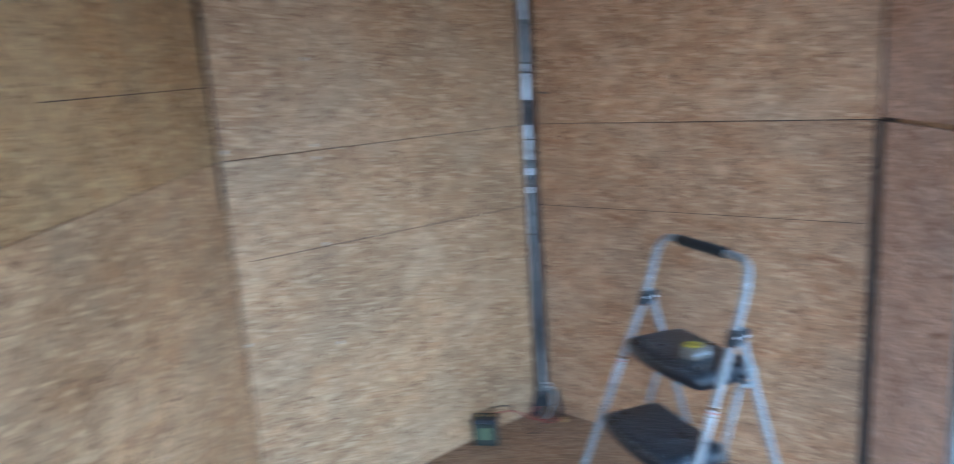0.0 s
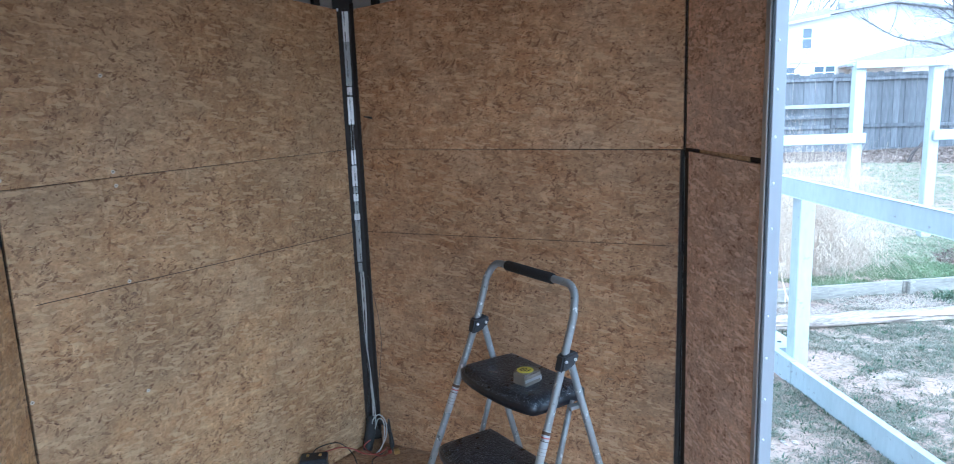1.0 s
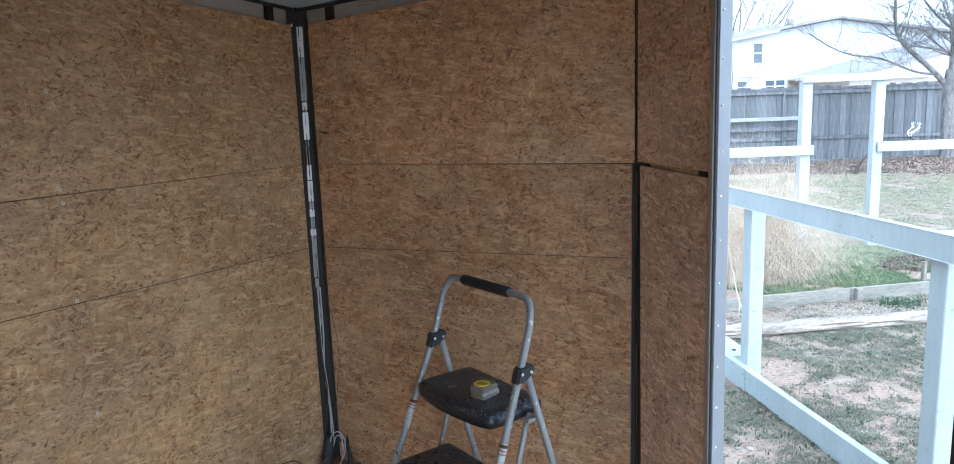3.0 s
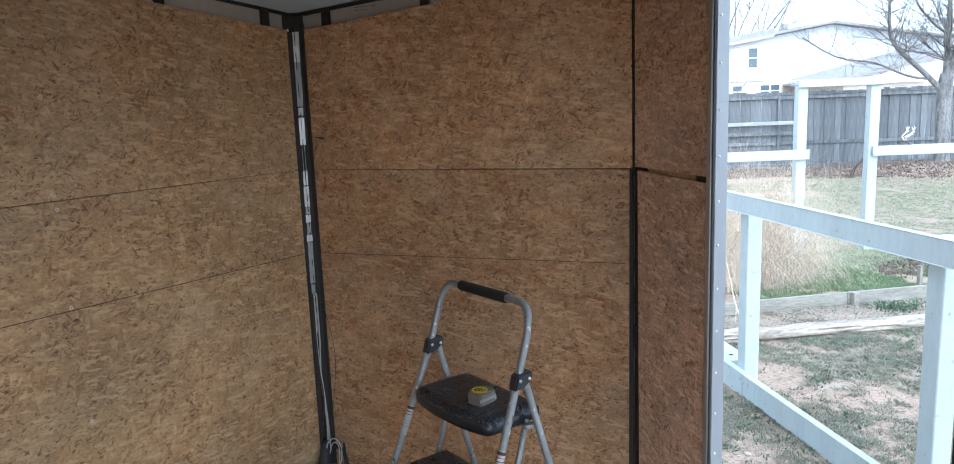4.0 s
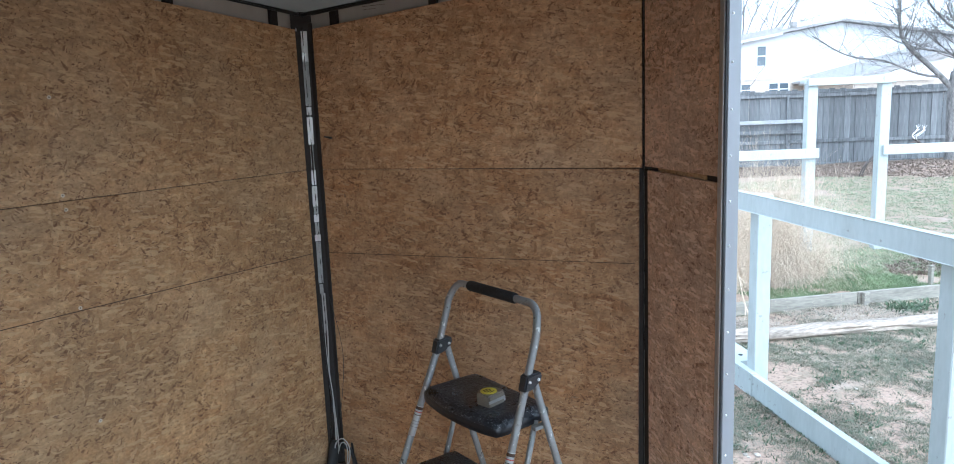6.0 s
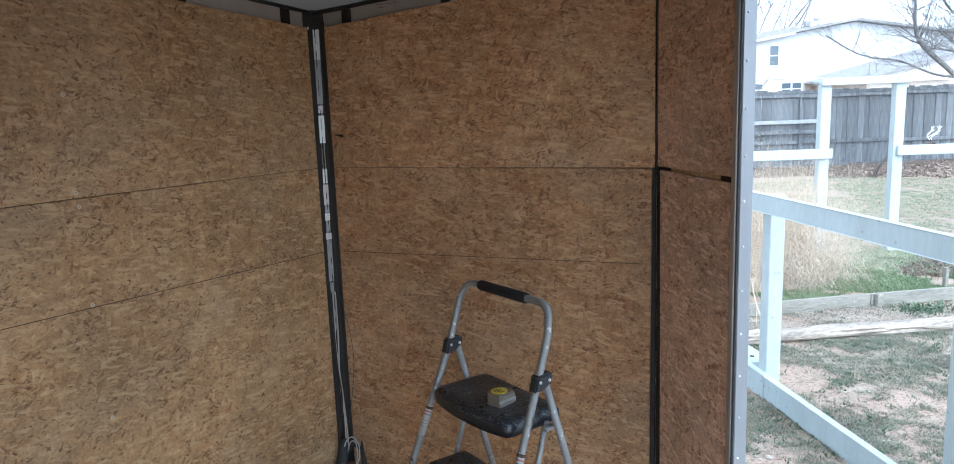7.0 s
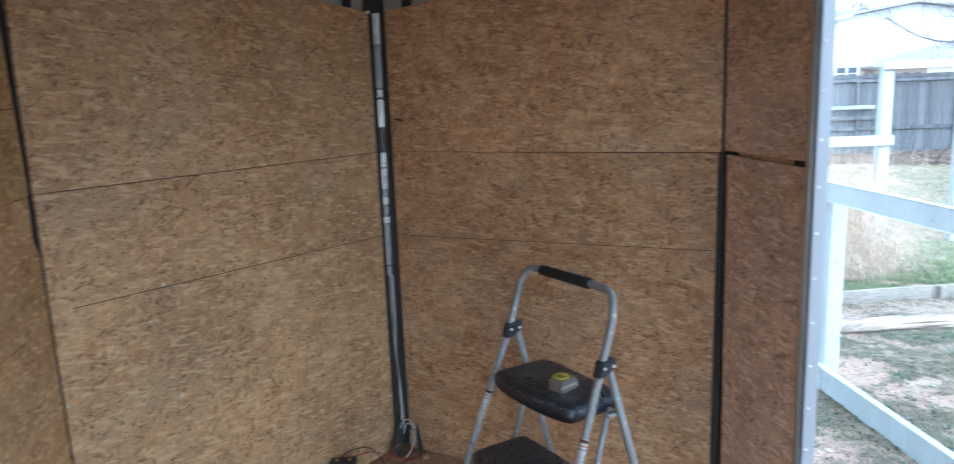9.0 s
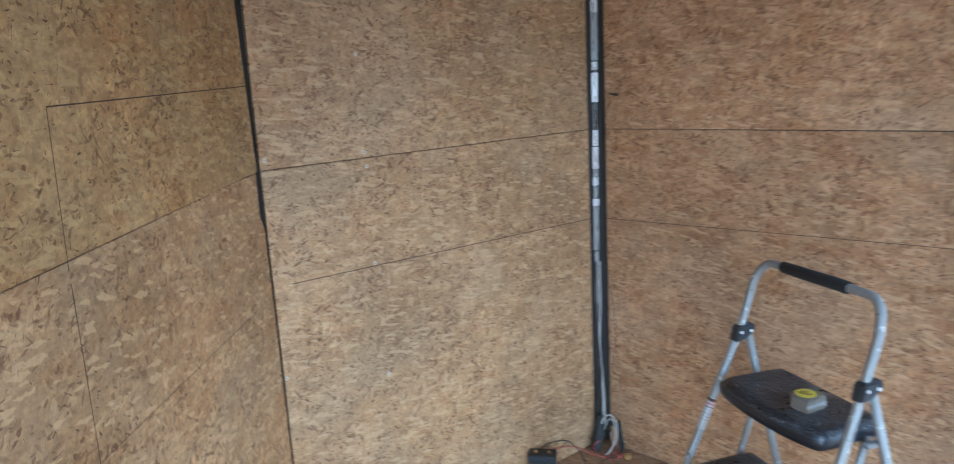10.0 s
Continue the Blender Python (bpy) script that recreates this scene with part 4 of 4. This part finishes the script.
for _ in range(420):
    x, y = random.uniform(1.9, 6.0), random.uniform(-1.2, 1.9)
    if green(x, y) > 0.05 and not beside_bed(x, y):
        for _ in range(random.randrange(2, 6)):
            px, py = x + random.gauss(0, 0.07), y + random.gauss(0, 0.07)
            rosettes += tuft(px, py, height(px, py), 6, 0.022, 0.06, 0.013)
strips("broad_weeds", "dark broad-leaved weeds in loose clumps on the soil", "weeds", rosettes, HERB)
strips("dry_grass", "scattered bleached dry grass on the soil", "dry grass", straw_bits, STRAW)
lawn = scattered(14000, (4.2, 2.0, 7.8, 4.2), lambda x, y: behind_bed(x, y) and y < 4.0 - (x - 4.5) * 0.25 and patch(x, y, 1.6, 5) + 0.5 * patch(x, y, 6, 2) > -0.02, n=7, tall=0.04, spread=0.06, wide=0.005)
strips("bed_grass", "green grass inside the raised bed", "grass", lawn, GRASS)
far_lawn = scattered(42000, (5.5, 3.0, 17, 11), lambda x, y: patch(x, y, 0.5, 11) + 0.5 * patch(x, y, 2, 3) + 0.3 * patch(x, y, 7, 5) > -0.3 and to_fence(x, y) > 2.7 + 1.9 * min(1, max(0, (x - 12) / 2)) + 0.5 * patch(x, y, 1.2, 6), n=4, tall=0.02, spread=0.09, wide=0.009)
far_lawn += scattered(9000, (5.6, 1.9, 9.5, 4.2), lambda x, y: behind_bed(x, y) and y > 2.2 + 0.2 * patch(x, y, 2, 4) and patch(x, y, 1.3, 5) + 0.5 * patch(x, y, 6, 8) > -0.2, n=5, tall=0.03, spread=0.07, wide=0.006)
strips("lawn", "thin green lawn with bare patches", "lawn", far_lawn, PALE_GRASS)
litter = scattered(30000, (8, 7.0, 24, 15), lambda x, y: 0 < to_fence(x, y) < 2.7 + 1.9 * min(1, max(0, (x - 12) / 2)) + 0.5 * patch(x, y, 1.2, 6), n=3, tall=0.04, spread=0.12, wide=0.027)
litter += scattered(1500, (6.3, 2.4, 7.9, 3.5), lambda x, y: (x - 7.0) ** 2 / 0.5 + (y - 3.0) ** 2 / 0.12 + 0.8 * patch(x, y, 3, 2) < 1, n=3, tall=0.05, spread=0.1, wide=0.022)
strips("leaf_litter", "brown dead leaves along the foot of the fence", "leaf litter", litter, LITTER)


mulch = scattered(5200, (2.9, 1.2, 7.0, 2.5), lambda x, y: beside_bed(x, y) and patch(x, y, 3.0, 8) > -0.25, n=4, tall=0.016, spread=0.1, wide=0.0075)
strips("straw_mulch", "pale straw and bark mulch along the bed board", "mulch", mulch, MULCH)
chips = scattered(2600, (2.9, 1.2, 7.0, 2.5), beside_bed, n=3, tall=0.012, spread=0.06, wide=0.011)
strips("bark_chips", "brown bark chips among the straw mulch", "mulch", chips, LITTER)


def stone(x, y, size, turn):
    bm = bmesh.new()
    bmesh.ops.create_icosphere(bm, subdivisions=1, radius=size)
    for v in bm.verts:
        v.co *= 1 + 0.35 * noise.noise(v.co * (1.3 / size) + Vector((x, y, 0)))
        v.co.z *= 0.5
    ob = part("stone", bm, STONE, m=pose(x, y, height(x, y) + size * 0.2, 0, 0, turn))
    return tagged(ob, "small pale stone lying on the reddish soil", "stone", "stones on the soil")


for x, y, size in ((2.25, 0.13, 0.017), (2.31, 0.1, 0.022), (3.5, 0.62, 0.014), (3.3, 0.45, 0.011), (2.25, 0.1, 0.012), (4.1, 0.5, 0.016), (3.9, -0.2, 0.013), (4.6, 0.9, 0.015), (2.45, 0.35, 0.014), (3.05, 0.05, 0.012)):
    stone(x, y, size, random.uniform(0, 180))


def tangle(cx, cy, count, tall, reach):
    """Fine dry stems that rise, bend over and trail outwards, each curling in its own way."""
    out = []
    z0 = height(cx, cy)
    for _ in range(count):
        a, r = random.uniform(0, 2 * math.pi), 0.3 * math.sqrt(random.random())
        x, y, z = cx + math.cos(a) * r, cy + math.sin(a) * r, z0
        size = random.uniform(0.35, 1.0)
        step = tall * size / 5.0
        lean = random.uniform(0.15, 1.0) * reach / tall
        head = a + random.gauss(0, 0.7)
        pitch = math.pi / 2 - 0.55 * lean + random.gauss(0, 0.15)
        bend = random.uniform(0.12, 0.5)
        if random.random() < 0.25:  # broken ends deep in the clump
            z += random.uniform(0.1, 0.5) * tall
            pitch -= random.uniform(0.3, 1.2)
        pts = [(x, y, z)]
        for k in range(7):
            x += math.cos(head) * math.cos(pitch) * step
            y += math.sin(head) * math.cos(pitch) * step
            z = max(z0 + 0.01, z + math.sin(pitch) * step)
            head += random.gauss(0, 0.28)
            pitch -= bend * (0.6 + 0.25 * k) * random.uniform(0.5, 1.4)
            pitch = max(pitch, -0.75)
            pts.append((x, y, z))
        out.append((pts, random.uniform(0.0014, 0.0032)))
    return out


def wisps(cx, cy, count, tall, spread):
    """Thin upright stalks that stand out of the clump, each ending in a few short side twigs."""
    out, z0 = [], height(cx, cy)
    for _ in range(count):
        x, y, lift = cx + random.gauss(0, spread), cy + random.gauss(0, 0.2), tall * random.uniform(0.55, 1.0)
        tx, ty = random.gauss(0, 0.16), random.gauss(0, 0.12)
        stem = [(x + tx * k * k, y + ty * k * k, z0 + lift * (k - 0.06 * k * k)) for k in (0, 0.25, 0.5, 0.75, 1.0)]
        out.append((stem, random.uniform(0.003, 0.005)))
        for _ in range(random.randrange(3, 8)):
            k = random.uniform(0.45, 0.95)
            bx, by, bz = x + tx * k * k, y + ty * k * k, z0 + lift * (k - 0.06 * k * k)
            a, q = random.uniform(0, 2 * math.pi), random.uniform(0.05, 0.2)
            out.append(([(bx, by, bz), (bx + math.cos(a) * q * 0.6, by + math.sin(a) * q * 0.6, bz + q * 0.5), (bx + math.cos(a) * q, by + math.sin(a) * q, bz + q * random.uniform(0.3, 0.9))], 0.003))
    return out


shrub = thing("dry_shrub", "large straw-coloured dry grass clump in the bed", "shrub")
for cx, cy, n, tall, reach in ((4.95, 3.45, 2300, 1.25, 0.9), (4.4, 3.35, 1300, 1.05, 0.75), (5.35, 3.35, 1200, 0.85, 0.9), (5.0, 3.15, 800, 0.6, 0.9)):
    clump = strips("stem_clump", "", "", tangle(cx, cy, n, tall, reach), STRAW, kind="stuff")
    clump.parent = shrub
wisp = strips("stalk_clump", "", "", wisps(5.2, 3.5, 420, 1.42, 0.3) + wisps(4.7, 3.5, 160, 1.2, 0.3) + wisps(5.9, 4.9, 70, 1.75, 0.35), STRAW, kind="stuff")
wisp.parent = shrub
stalk = [(3.78, 2.05, height(3.78, 2.05)), (3.73, 2.09, -0.25), (3.69, 2.14, 0.0), (3.66, 2.2, 0.3), (3.64, 2.25, 0.5)]
twig = lambda k: [stalk[k], (stalk[k][0] + random.uniform(-0.06, 0.16), stalk[k][1] + random.uniform(-0.08, 0.04), stalk[k][2] - random.uniform(0.02, 0.2))]
sprig = thing("dry_stalk", "pale dead stalk leaning beside the fence post", "stalk")
part("stem", swept(curved(stalk, 4), 0.006, 5), STRAW, sprig)
for k in (1, 1, 2, 2, 2, 3, 3):
    part("twig", swept(twig(k), [0.004, 0.002], 4), STRAW, sprig)
herb = strips("green_herb", "small dark leafy plant before the bed board", "plant", [b for _ in range(100) for b in tuft(5.4 + random.gauss(0, 0.16), 1.93 + random.gauss(0, 0.07), GROUND, 4, 0.015 + 0.05 * random.random(), 0.1, 0.02)], HERB)


# ---- the wooden fence ----
def wooden_fence():
    f = thing("privacy_fence", "weathered grey wooden privacy fence with three rails", "fence")
    p, q = Vector((7.0, 16.3)), Vector((25.6, 9.27))
    m = along(tuple(p), tuple(q))
    length = (q - p).length
    pitch, wide = 0.143, 0.152
    meshes = []
    for k in range(5):
        bm = boxed((0, 0, 0), (wide, 0.018, 1.0), 0.003)
        me = bpy.data.meshes.new("picket")
        bm.to_mesh(me)
        bm.free()
        me.materials.append(GREY_WOOD)
        meshes.append(me)
    for i in range(int(length / pitch)):
        ob = new("picket", meshes[i % 5])
        top = 1.62 + random.uniform(-0.025, 0.025)
        ob.matrix_basis = m @ Matrix.Translation((i * pitch, 0.019 * (i % 2) + random.uniform(0, 0.006), GROUND + 0.03)) @ Matrix.Rotation(random.gauss(0, 0.002), 4, "Y") @ Matrix.Diagonal((1, 1, top - GROUND, 1))
        ob.parent = f
    for x0 in np.arange(0, length, 2.44):
        for z in (1.5, 0.24, GROUND + 0.06):
            zz = z + random.uniform(-0.02, 0.02)
            part("rail", boxed((x0, -0.04, zz - 0.045), (min(length, x0 + 2.43), -0.001, zz + 0.045), 0.004, m), GREY_WOOD, f)
        part("fence_post", boxed((x0 - 0.03, -0.075, GROUND - 0.05), (x0 + 0.03, -0.041, 1.5), 0.006, m), GREY_WOOD, f)
    part("cap_board", boxed((0, -0.05, 1.55), (length, -0.002, 1.575), 0.004, m), GREY_WOOD, f)
    part("pale_plank", boxed((2.6, -0.13, 0.76), (7.75, -0.076, 0.86), 0.006, m), PLANK, f, "bleached plank nailed along the fence")
    part("rail", boxed((2.6, -0.11, 0.48), (7.8, -0.076, 0.57), 0.005, m), GREY_WOOD, f)
    return f


wooden_fence()


# ---- trees ----
def grow(trunk, twigs, start, way, length, radius, depth, rng):
    """One bent limb and, from it, its side branches."""
    pts, d, p = [Vector(start)], Vector(way).normalized(), Vector(start)
    n = 5
    for _ in range(n):
        d = (d + Vector((rng.uniform(-0.22, 0.22), rng.uniform(-0.22, 0.22), rng.uniform(-0.05, 0.2)))).normalized()
        p = p + d * length / n
        pts.append(p)
    radii = [radius * (1 - 0.7 * i / n) for i in range(n + 1)]
    sweep(trunk if depth > 1 else twigs, pts, radii, 7 if depth > 2 else 4)
    if depth == 0:
        return
    for _ in range({4: 5, 3: 6, 2: 6, 1: 5}.get(depth, 4)):
        t = rng.uniform(0.3, 1.0)
        i = min(n - 1, int(t * n))
        base = pts[i].lerp(pts[i + 1], t * n - i)
        axis = (pts[i + 1] - pts[i]).normalized()
        side = Vector((rng.gauss(0, 1), rng.gauss(0, 1), rng.gauss(0.1, 0.7)))
        side = (side - axis * side.dot(axis)).normalized()
        grow(trunk, twigs, base, axis * 0.6 + side, length * rng.uniform(0.42, 0.66), radii[i] * 0.5, depth - 1, rng)


def bare_tree(place, limbs, trunk_pts, trunk_r, label, depth, seed):
    rng = random.Random(seed)
    tree = thing("bare_tree", label, "tree", pose(*place))
    trunk, twigs = bmesh.new(), bmesh.new()
    sweep(trunk, trunk_pts, trunk_r, 12)
    for start, way, length, r in limbs:
        grow(trunk, twigs, start, way, length, r, depth, rng)
    part("trunk", trunk, BARK, tree, smooth=True)
    part("crown", twigs, BARK, tree)
    return tree


def main_tree():
    rng = random.Random(4)
    tree = thing("bare_tree", "leafless grey-barked tree before the wooden fence", "tree", pose(15.6, 10.14, -0.67) @ Matrix.Scale(1.12, 4))
    trunk, twigs = bmesh.new(), bmesh.new()
    sweep(trunk, curved([(0, 0, -0.1), (0, 0, 0.12), (0.03, 0, 0.7), (0.05, 0.05, 1.3), (0.1, 0.1, 1.9), (0.16, 0.12, 2.3)], 4),
          [k * 0.82 for k in (0.34, 0.3, 0.27, 0.24, 0.21, 0.2, 0.19, 0.185, 0.18, 0.178, 0.176, 0.175, 0.175, 0.176, 0.178, 0.18, 0.18, 0.175, 0.17, 0.165, 0.16)], 14)
    limbs = (([(0.08, 0.1, 1.9), (-0.2, 0.3, 2.3), (-0.72, 0.6, 2.9), (-0.86, 0.68, 3.3), (-0.84, 0.75, 4.0), (-0.95, 0.8, 5.0)], 0.085),
             ([(0.1, 0.1, 1.9), (0.3, 0.25, 2.8), (0.42, 0.38, 3.9), (0.5, 0.45, 5.5)], 0.11),
             ([(0.14, 0.1, 2.0), (0.5, 0.2, 2.9), (0.62, 0.35, 3.9), (0.7, 0.4, 5.5)], 0.12),
             ([(-0.1, 0.22, 2.2), (-0.5, 0.5, 2.3), (-1.1, 0.8, 2.6), (-1.8, 1.1, 2.75), (-2.6, 1.3, 3.2)], 0.04),
             ([(0.4, 0.3, 3.1), (0.0, 0.4, 3.4), (-0.4, 0.5, 3.9), (-0.6, 0.5, 4.8)], 0.045),
             ([(0.3, 0.2, 2.6), (-0.2, 0.3, 2.75), (-0.9, 0.3, 2.85), (-1.6, 0.4, 3.3)], 0.03))
    for pts, r in limbs:
        r *= 0.75
        c = curved(pts, 4)
        sweep(trunk, c, [r * (1 - 0.65 * k / (len(c) - 1)) for k in range(len(c))], 9)
        for _ in range(32):
            k = rng.randrange(len(c) // 4, len(c) - 1)
            axis = (c[k + 1] - c[k]).normalized()
            side = Vector((rng.gauss(-0.3, 1), rng.gauss(0, 1), rng.gauss(0.2, 0.6)))
            grow(trunk, twigs, c[k], axis * 0.5 + side.normalized(), rng.uniform(0.7, 1.5), r * 0.2, 2, rng)
    part("trunk", trunk, BARK, tree, smooth=True)
    part("crown", twigs, BARK, tree)


main_tree()
bare_tree((33.6, 42.3, GROUND), [((0, 0, 2.5), (-0.3, 0.1, 1), 8, 0.1), ((0, 0, 2.6), (0.6, -0.2, 1), 9.0, 0.1), ((0, 0, 2.8), (0.2, 0.2, 1), 8.0, 0.1), ((0, 0, 3.0), (1.0, -0.2, 0.75), 8, 0.09), ((0, 0, 3.0), (0.8, -0.2, 1.1), 9, 0.09), ((0, 0, 3.0), (0.45, 0.1, 0.9), 8, 0.08), ((0, 0, 3.1), (0.7, 0.3, 0.8), 8, 0.08), ((0, 0, 2.9), (0.0, 0.2, 1), 7, 0.08), ((0, 0, 3.2), (1.2, 0.2, 0.9), 8, 0.07)],
          [(0, 0, -0.1), (0, 0, 1.5), (0, 0, 3.2)], [0.3, 0.22, 0.16], "leafless tree rising behind the white house", 3, 9)
bare_tree((21.3, 26.2, GROUND), [((0, 0, 1.6), (0.3, 0.1, 1), 2.4, 0.03), ((0, 0, 1.7), (-0.4, -0.1, 1), 2.4, 0.03), ((0, 0, 1.8), (0.8, 0.0, 0.6), 2.2, 0.03)],
          [(0, 0, -0.1), (0, 0, 1.0), (0, 0, 1.9)], [0.08, 0.05, 0.035], "slim leafless sapling beyond the fence", 2, 12)


# ---- houses beyond the fence ----
HX, HD = Vector((0.963, -0.27)), Vector((0.27, 0.963))


def house_frame(ox, oy):
    return Matrix(((HX.x, HD.x, 0, ox), (HX.y, HD.y, 0, oy), (0, 0, 1, 0), (0, 0, 0, 1)))


def prism(outline, y0, y1):
    """A solid from an outline in x and z, drawn from y0 to y1."""
    bm = bmesh.new()
    a, b = [bm.verts.new((x, y0, z)) for x, z in outline], [bm.verts.new((x, y1, z)) for x, z in outline]
    bm.faces.new(a), bm.faces.new(b[::-1])
    for k in range(len(outline)):
        bm.faces.new((a[(k + 1) % len(a)], a[k], b[k], b[(k + 1) % len(b)]))
    bmesh.ops.recalc_face_normals(bm, faces=bm.faces[:])
    return bm


def pane_window(parent, x0, x1, z0, z1, y):
    w = part("window", boxed((x0, y - 0.03, z0), (x1, y + 0.02, z1)), WINDOW_GLASS, parent, "dark window pane in a white frame")
    for a in ((x0 - 0.07, x0, z0 - 0.07, z1 + 0.07), (x1, x1 + 0.07, z0 - 0.07, z1 + 0.07), (x0, x1, z1, z1 + 0.07), (x0, x1, z0 - 0.07, z0), (x0, x1, (z0 + z1) / 2 - 0.03, (z0 + z1) / 2 + 0.03)):
        part("frame", boxed((a[0], y - 0.06, a[2]), (a[1], y + 0.01, a[3])), SIDING, w)
    return w


h1 = thing("two_storey_house", "white-sided two-storey house with a grey shingle roof", "house", house_frame(26.2, 32.8))
G0 = GROUND - 0.1
rake = lambda x: 4.68 + 0.156 * (x - 0.6)  # the long slope of the roof edge
part("wall", prism([(2.2, 2.45), (16, 2.45), (16, rake(-2)), (7, rake(7) - 0.04), (2.2, rake(2.2) - 0.04)], 2.0, 10), SIDING, h1)
part("brick_base", boxed((-6, 0.05, G0), (23, 10, 2.45)), BRICKS, h1, "tan brick ground floor")
part("wing_wall", prism([(-6, 2.45), (2.3, 2.45), (2.3, rake(2.3) - 0.1), (-6, rake(-6) - 0.1)], 0, 2.2), SIDING, h1)
part("fascia", prism([(-8, rake(-8) - 0.12), (2.5, rake(2.5) - 0.12), (2.5, rake(2.5)), (-8, rake(-8))], -0.45, -0.38), SIDING, h1)
part("wing_roof", prism([(-8, rake(-8)), (2.5, rake(2.5)), (2.5, rake(2.5) + 0.34), (-8, rake(-8) + 0.34)], -0.37, 1.49), SHINGLE, h1)
part("roof", prism([(-8, rake(-8)), (7, rake(7)), (17, rake(-3)), (17, rake(-3) + 0.14), (7, rake(7) + 0.14), (-8, rake(-8) + 0.34)], 1.5, 10.4), SHINGLE, h1)
for x, z in ((-0.4, 4.75), (4.1, 5.45)):
    part("roof_vent", boxed((x, 2.0, z), (x + 0.36, 2.3, z + 0.36), 0.05), SHINGLE, h1)
pane_window(h1, 1.25, 1.73, 3.22, 4.28, 0)
for x in (0.4, 2.0, 2.6):
    pane_window(h1, x, x + 0.5, 1.55, 2.2, 0.05)

h2 = thing("brick_house", "single-storey tan brick house with a low grey gable roof", "house", house_frame(26.2, 27.2))
part("wall", boxed((2.4, 0, G0), (22, 9, 2.0)), BRICKS, h2)
part("gable", prism([(2.2, 2.0), (22, 2.0), (22, 2.17), (12.1, 4.045), (2.2, 2.17)], 0.02, 9), SIDING, h2, "white gable end")
part("roof", prism([(1.8, 2.1), (12.1, 4.05), (22.4, 2.1), (22.4, 2.3), (12.1, 4.55), (1.8, 2.2)], -0.15, 9.4), SHINGLE, h2)
part("fascia", boxed((1.8, -0.22, 2.0), (6.5, -0.16, 2.16)), SIDING, h2)
dish = bmesh.new()
bmesh.ops.create_cone(dish, cap_ends=True, segments=16, radius1=0.26, radius2=0.2, depth=0.05, matrix=Matrix.Translation((2.7, -0.2, 3.05)) @ Matrix.Rotation(radians(70), 4, "X") @ Matrix.Rotation(radians(30), 4, "Y"))
sweep(dish, [(2.75, -0.15, 2.3), (2.75, -0.15, 2.9)], 0.03, 6)
part("satellite_dish", dish, SHINGLE, h2)


# ---- deer ornament by the fence ----
def deer():
    """A leaping deer in one mesh: hind legs trailing to the ground, forelegs stretched ahead."""
    bm = bmesh.new()
    sweep(bm, curved([(-0.36, 0, 0.62), (-0.3, 0, 0.68), (-0.12, 0, 0.68), (0.08, 0, 0.66), (0.22, 0, 0.68)], 3), [0.03, 0.06, 0.085, 0.1, 0.1, 0.09, 0.085, 0.085, 0.09, 0.095, 0.09, 0.075, 0.05], 10)
    sweep(bm, [(0.16, 0, 0.7), (0.26, 0, 0.75), (0.33, 0, 0.8)], [0.075, 0.055, 0.045], 8)
    sweep(bm, [(0.31, 0, 0.81), (0.38, 0, 0.79), (0.47, 0, 0.74)], [0.04, 0.045, 0.022], 8)
    for y, dx in ((-0.07, 0.0), (0.07, 0.12)):
        sweep(bm, curved([(-0.28, y, 0.63), (-0.55, y, 0.5), (-0.84 + dx, y, 0.3), (-0.98 + dx, y, -0.02)], 4), [0.06, 0.055, 0.05, 0.042, 0.034, 0.028, 0.024, 0.022, 0.02, 0.018, 0.017, 0.016, 0.016], 6)
        sweep(bm, [(0.16, y, 0.62), (0.36, y, 0.6), (0.52, y, 0.57)], [0.045, 0.024, 0.018], 6)
        sweep(bm, [(0.31, y * 0.5, 0.83), (0.27, y * 1.1, 0.88)], [0.02, 0.008], 5)
    skin = len(bm.faces)
    for s in (-1, 1):
        main = curved([(0.33, s * 0.02, 0.84), (0.29, s * 0.08, 0.93), (0.36, s * 0.13, 1.0), (0.46, s * 0.12, 1.06)], 4)
        sweep(bm, main, 0.009, 5)
        for k, (dx, dz) in ((3, (0.16, 0.09)), (5, (0.15, 0.13)), (8, (0.12, 0.16)), (10, (0.03, 0.15)), (11, (-0.05, 0.12))):
            sweep(bm, [main[k], main[k] + Vector((dx, 0, dz))], [0.008, 0.004], 5)
    bm.faces.ensure_lookup_table()
    for f in bm.faces[skin:]:
        f.material_index = 1
    m = Matrix.Translation((13.9, 10.0, GROUND)) @ Matrix.Rotation(radians(-18), 4, "Z")
    ob = part("deer_statue", bm, DEER_PAINT, m=m, smooth=True)
    ob.data.materials.append(STICKER_WHITE)
    tagged(ob, "brown leaping deer statue with pale antlers by the wooden fence", "statue")


deer()
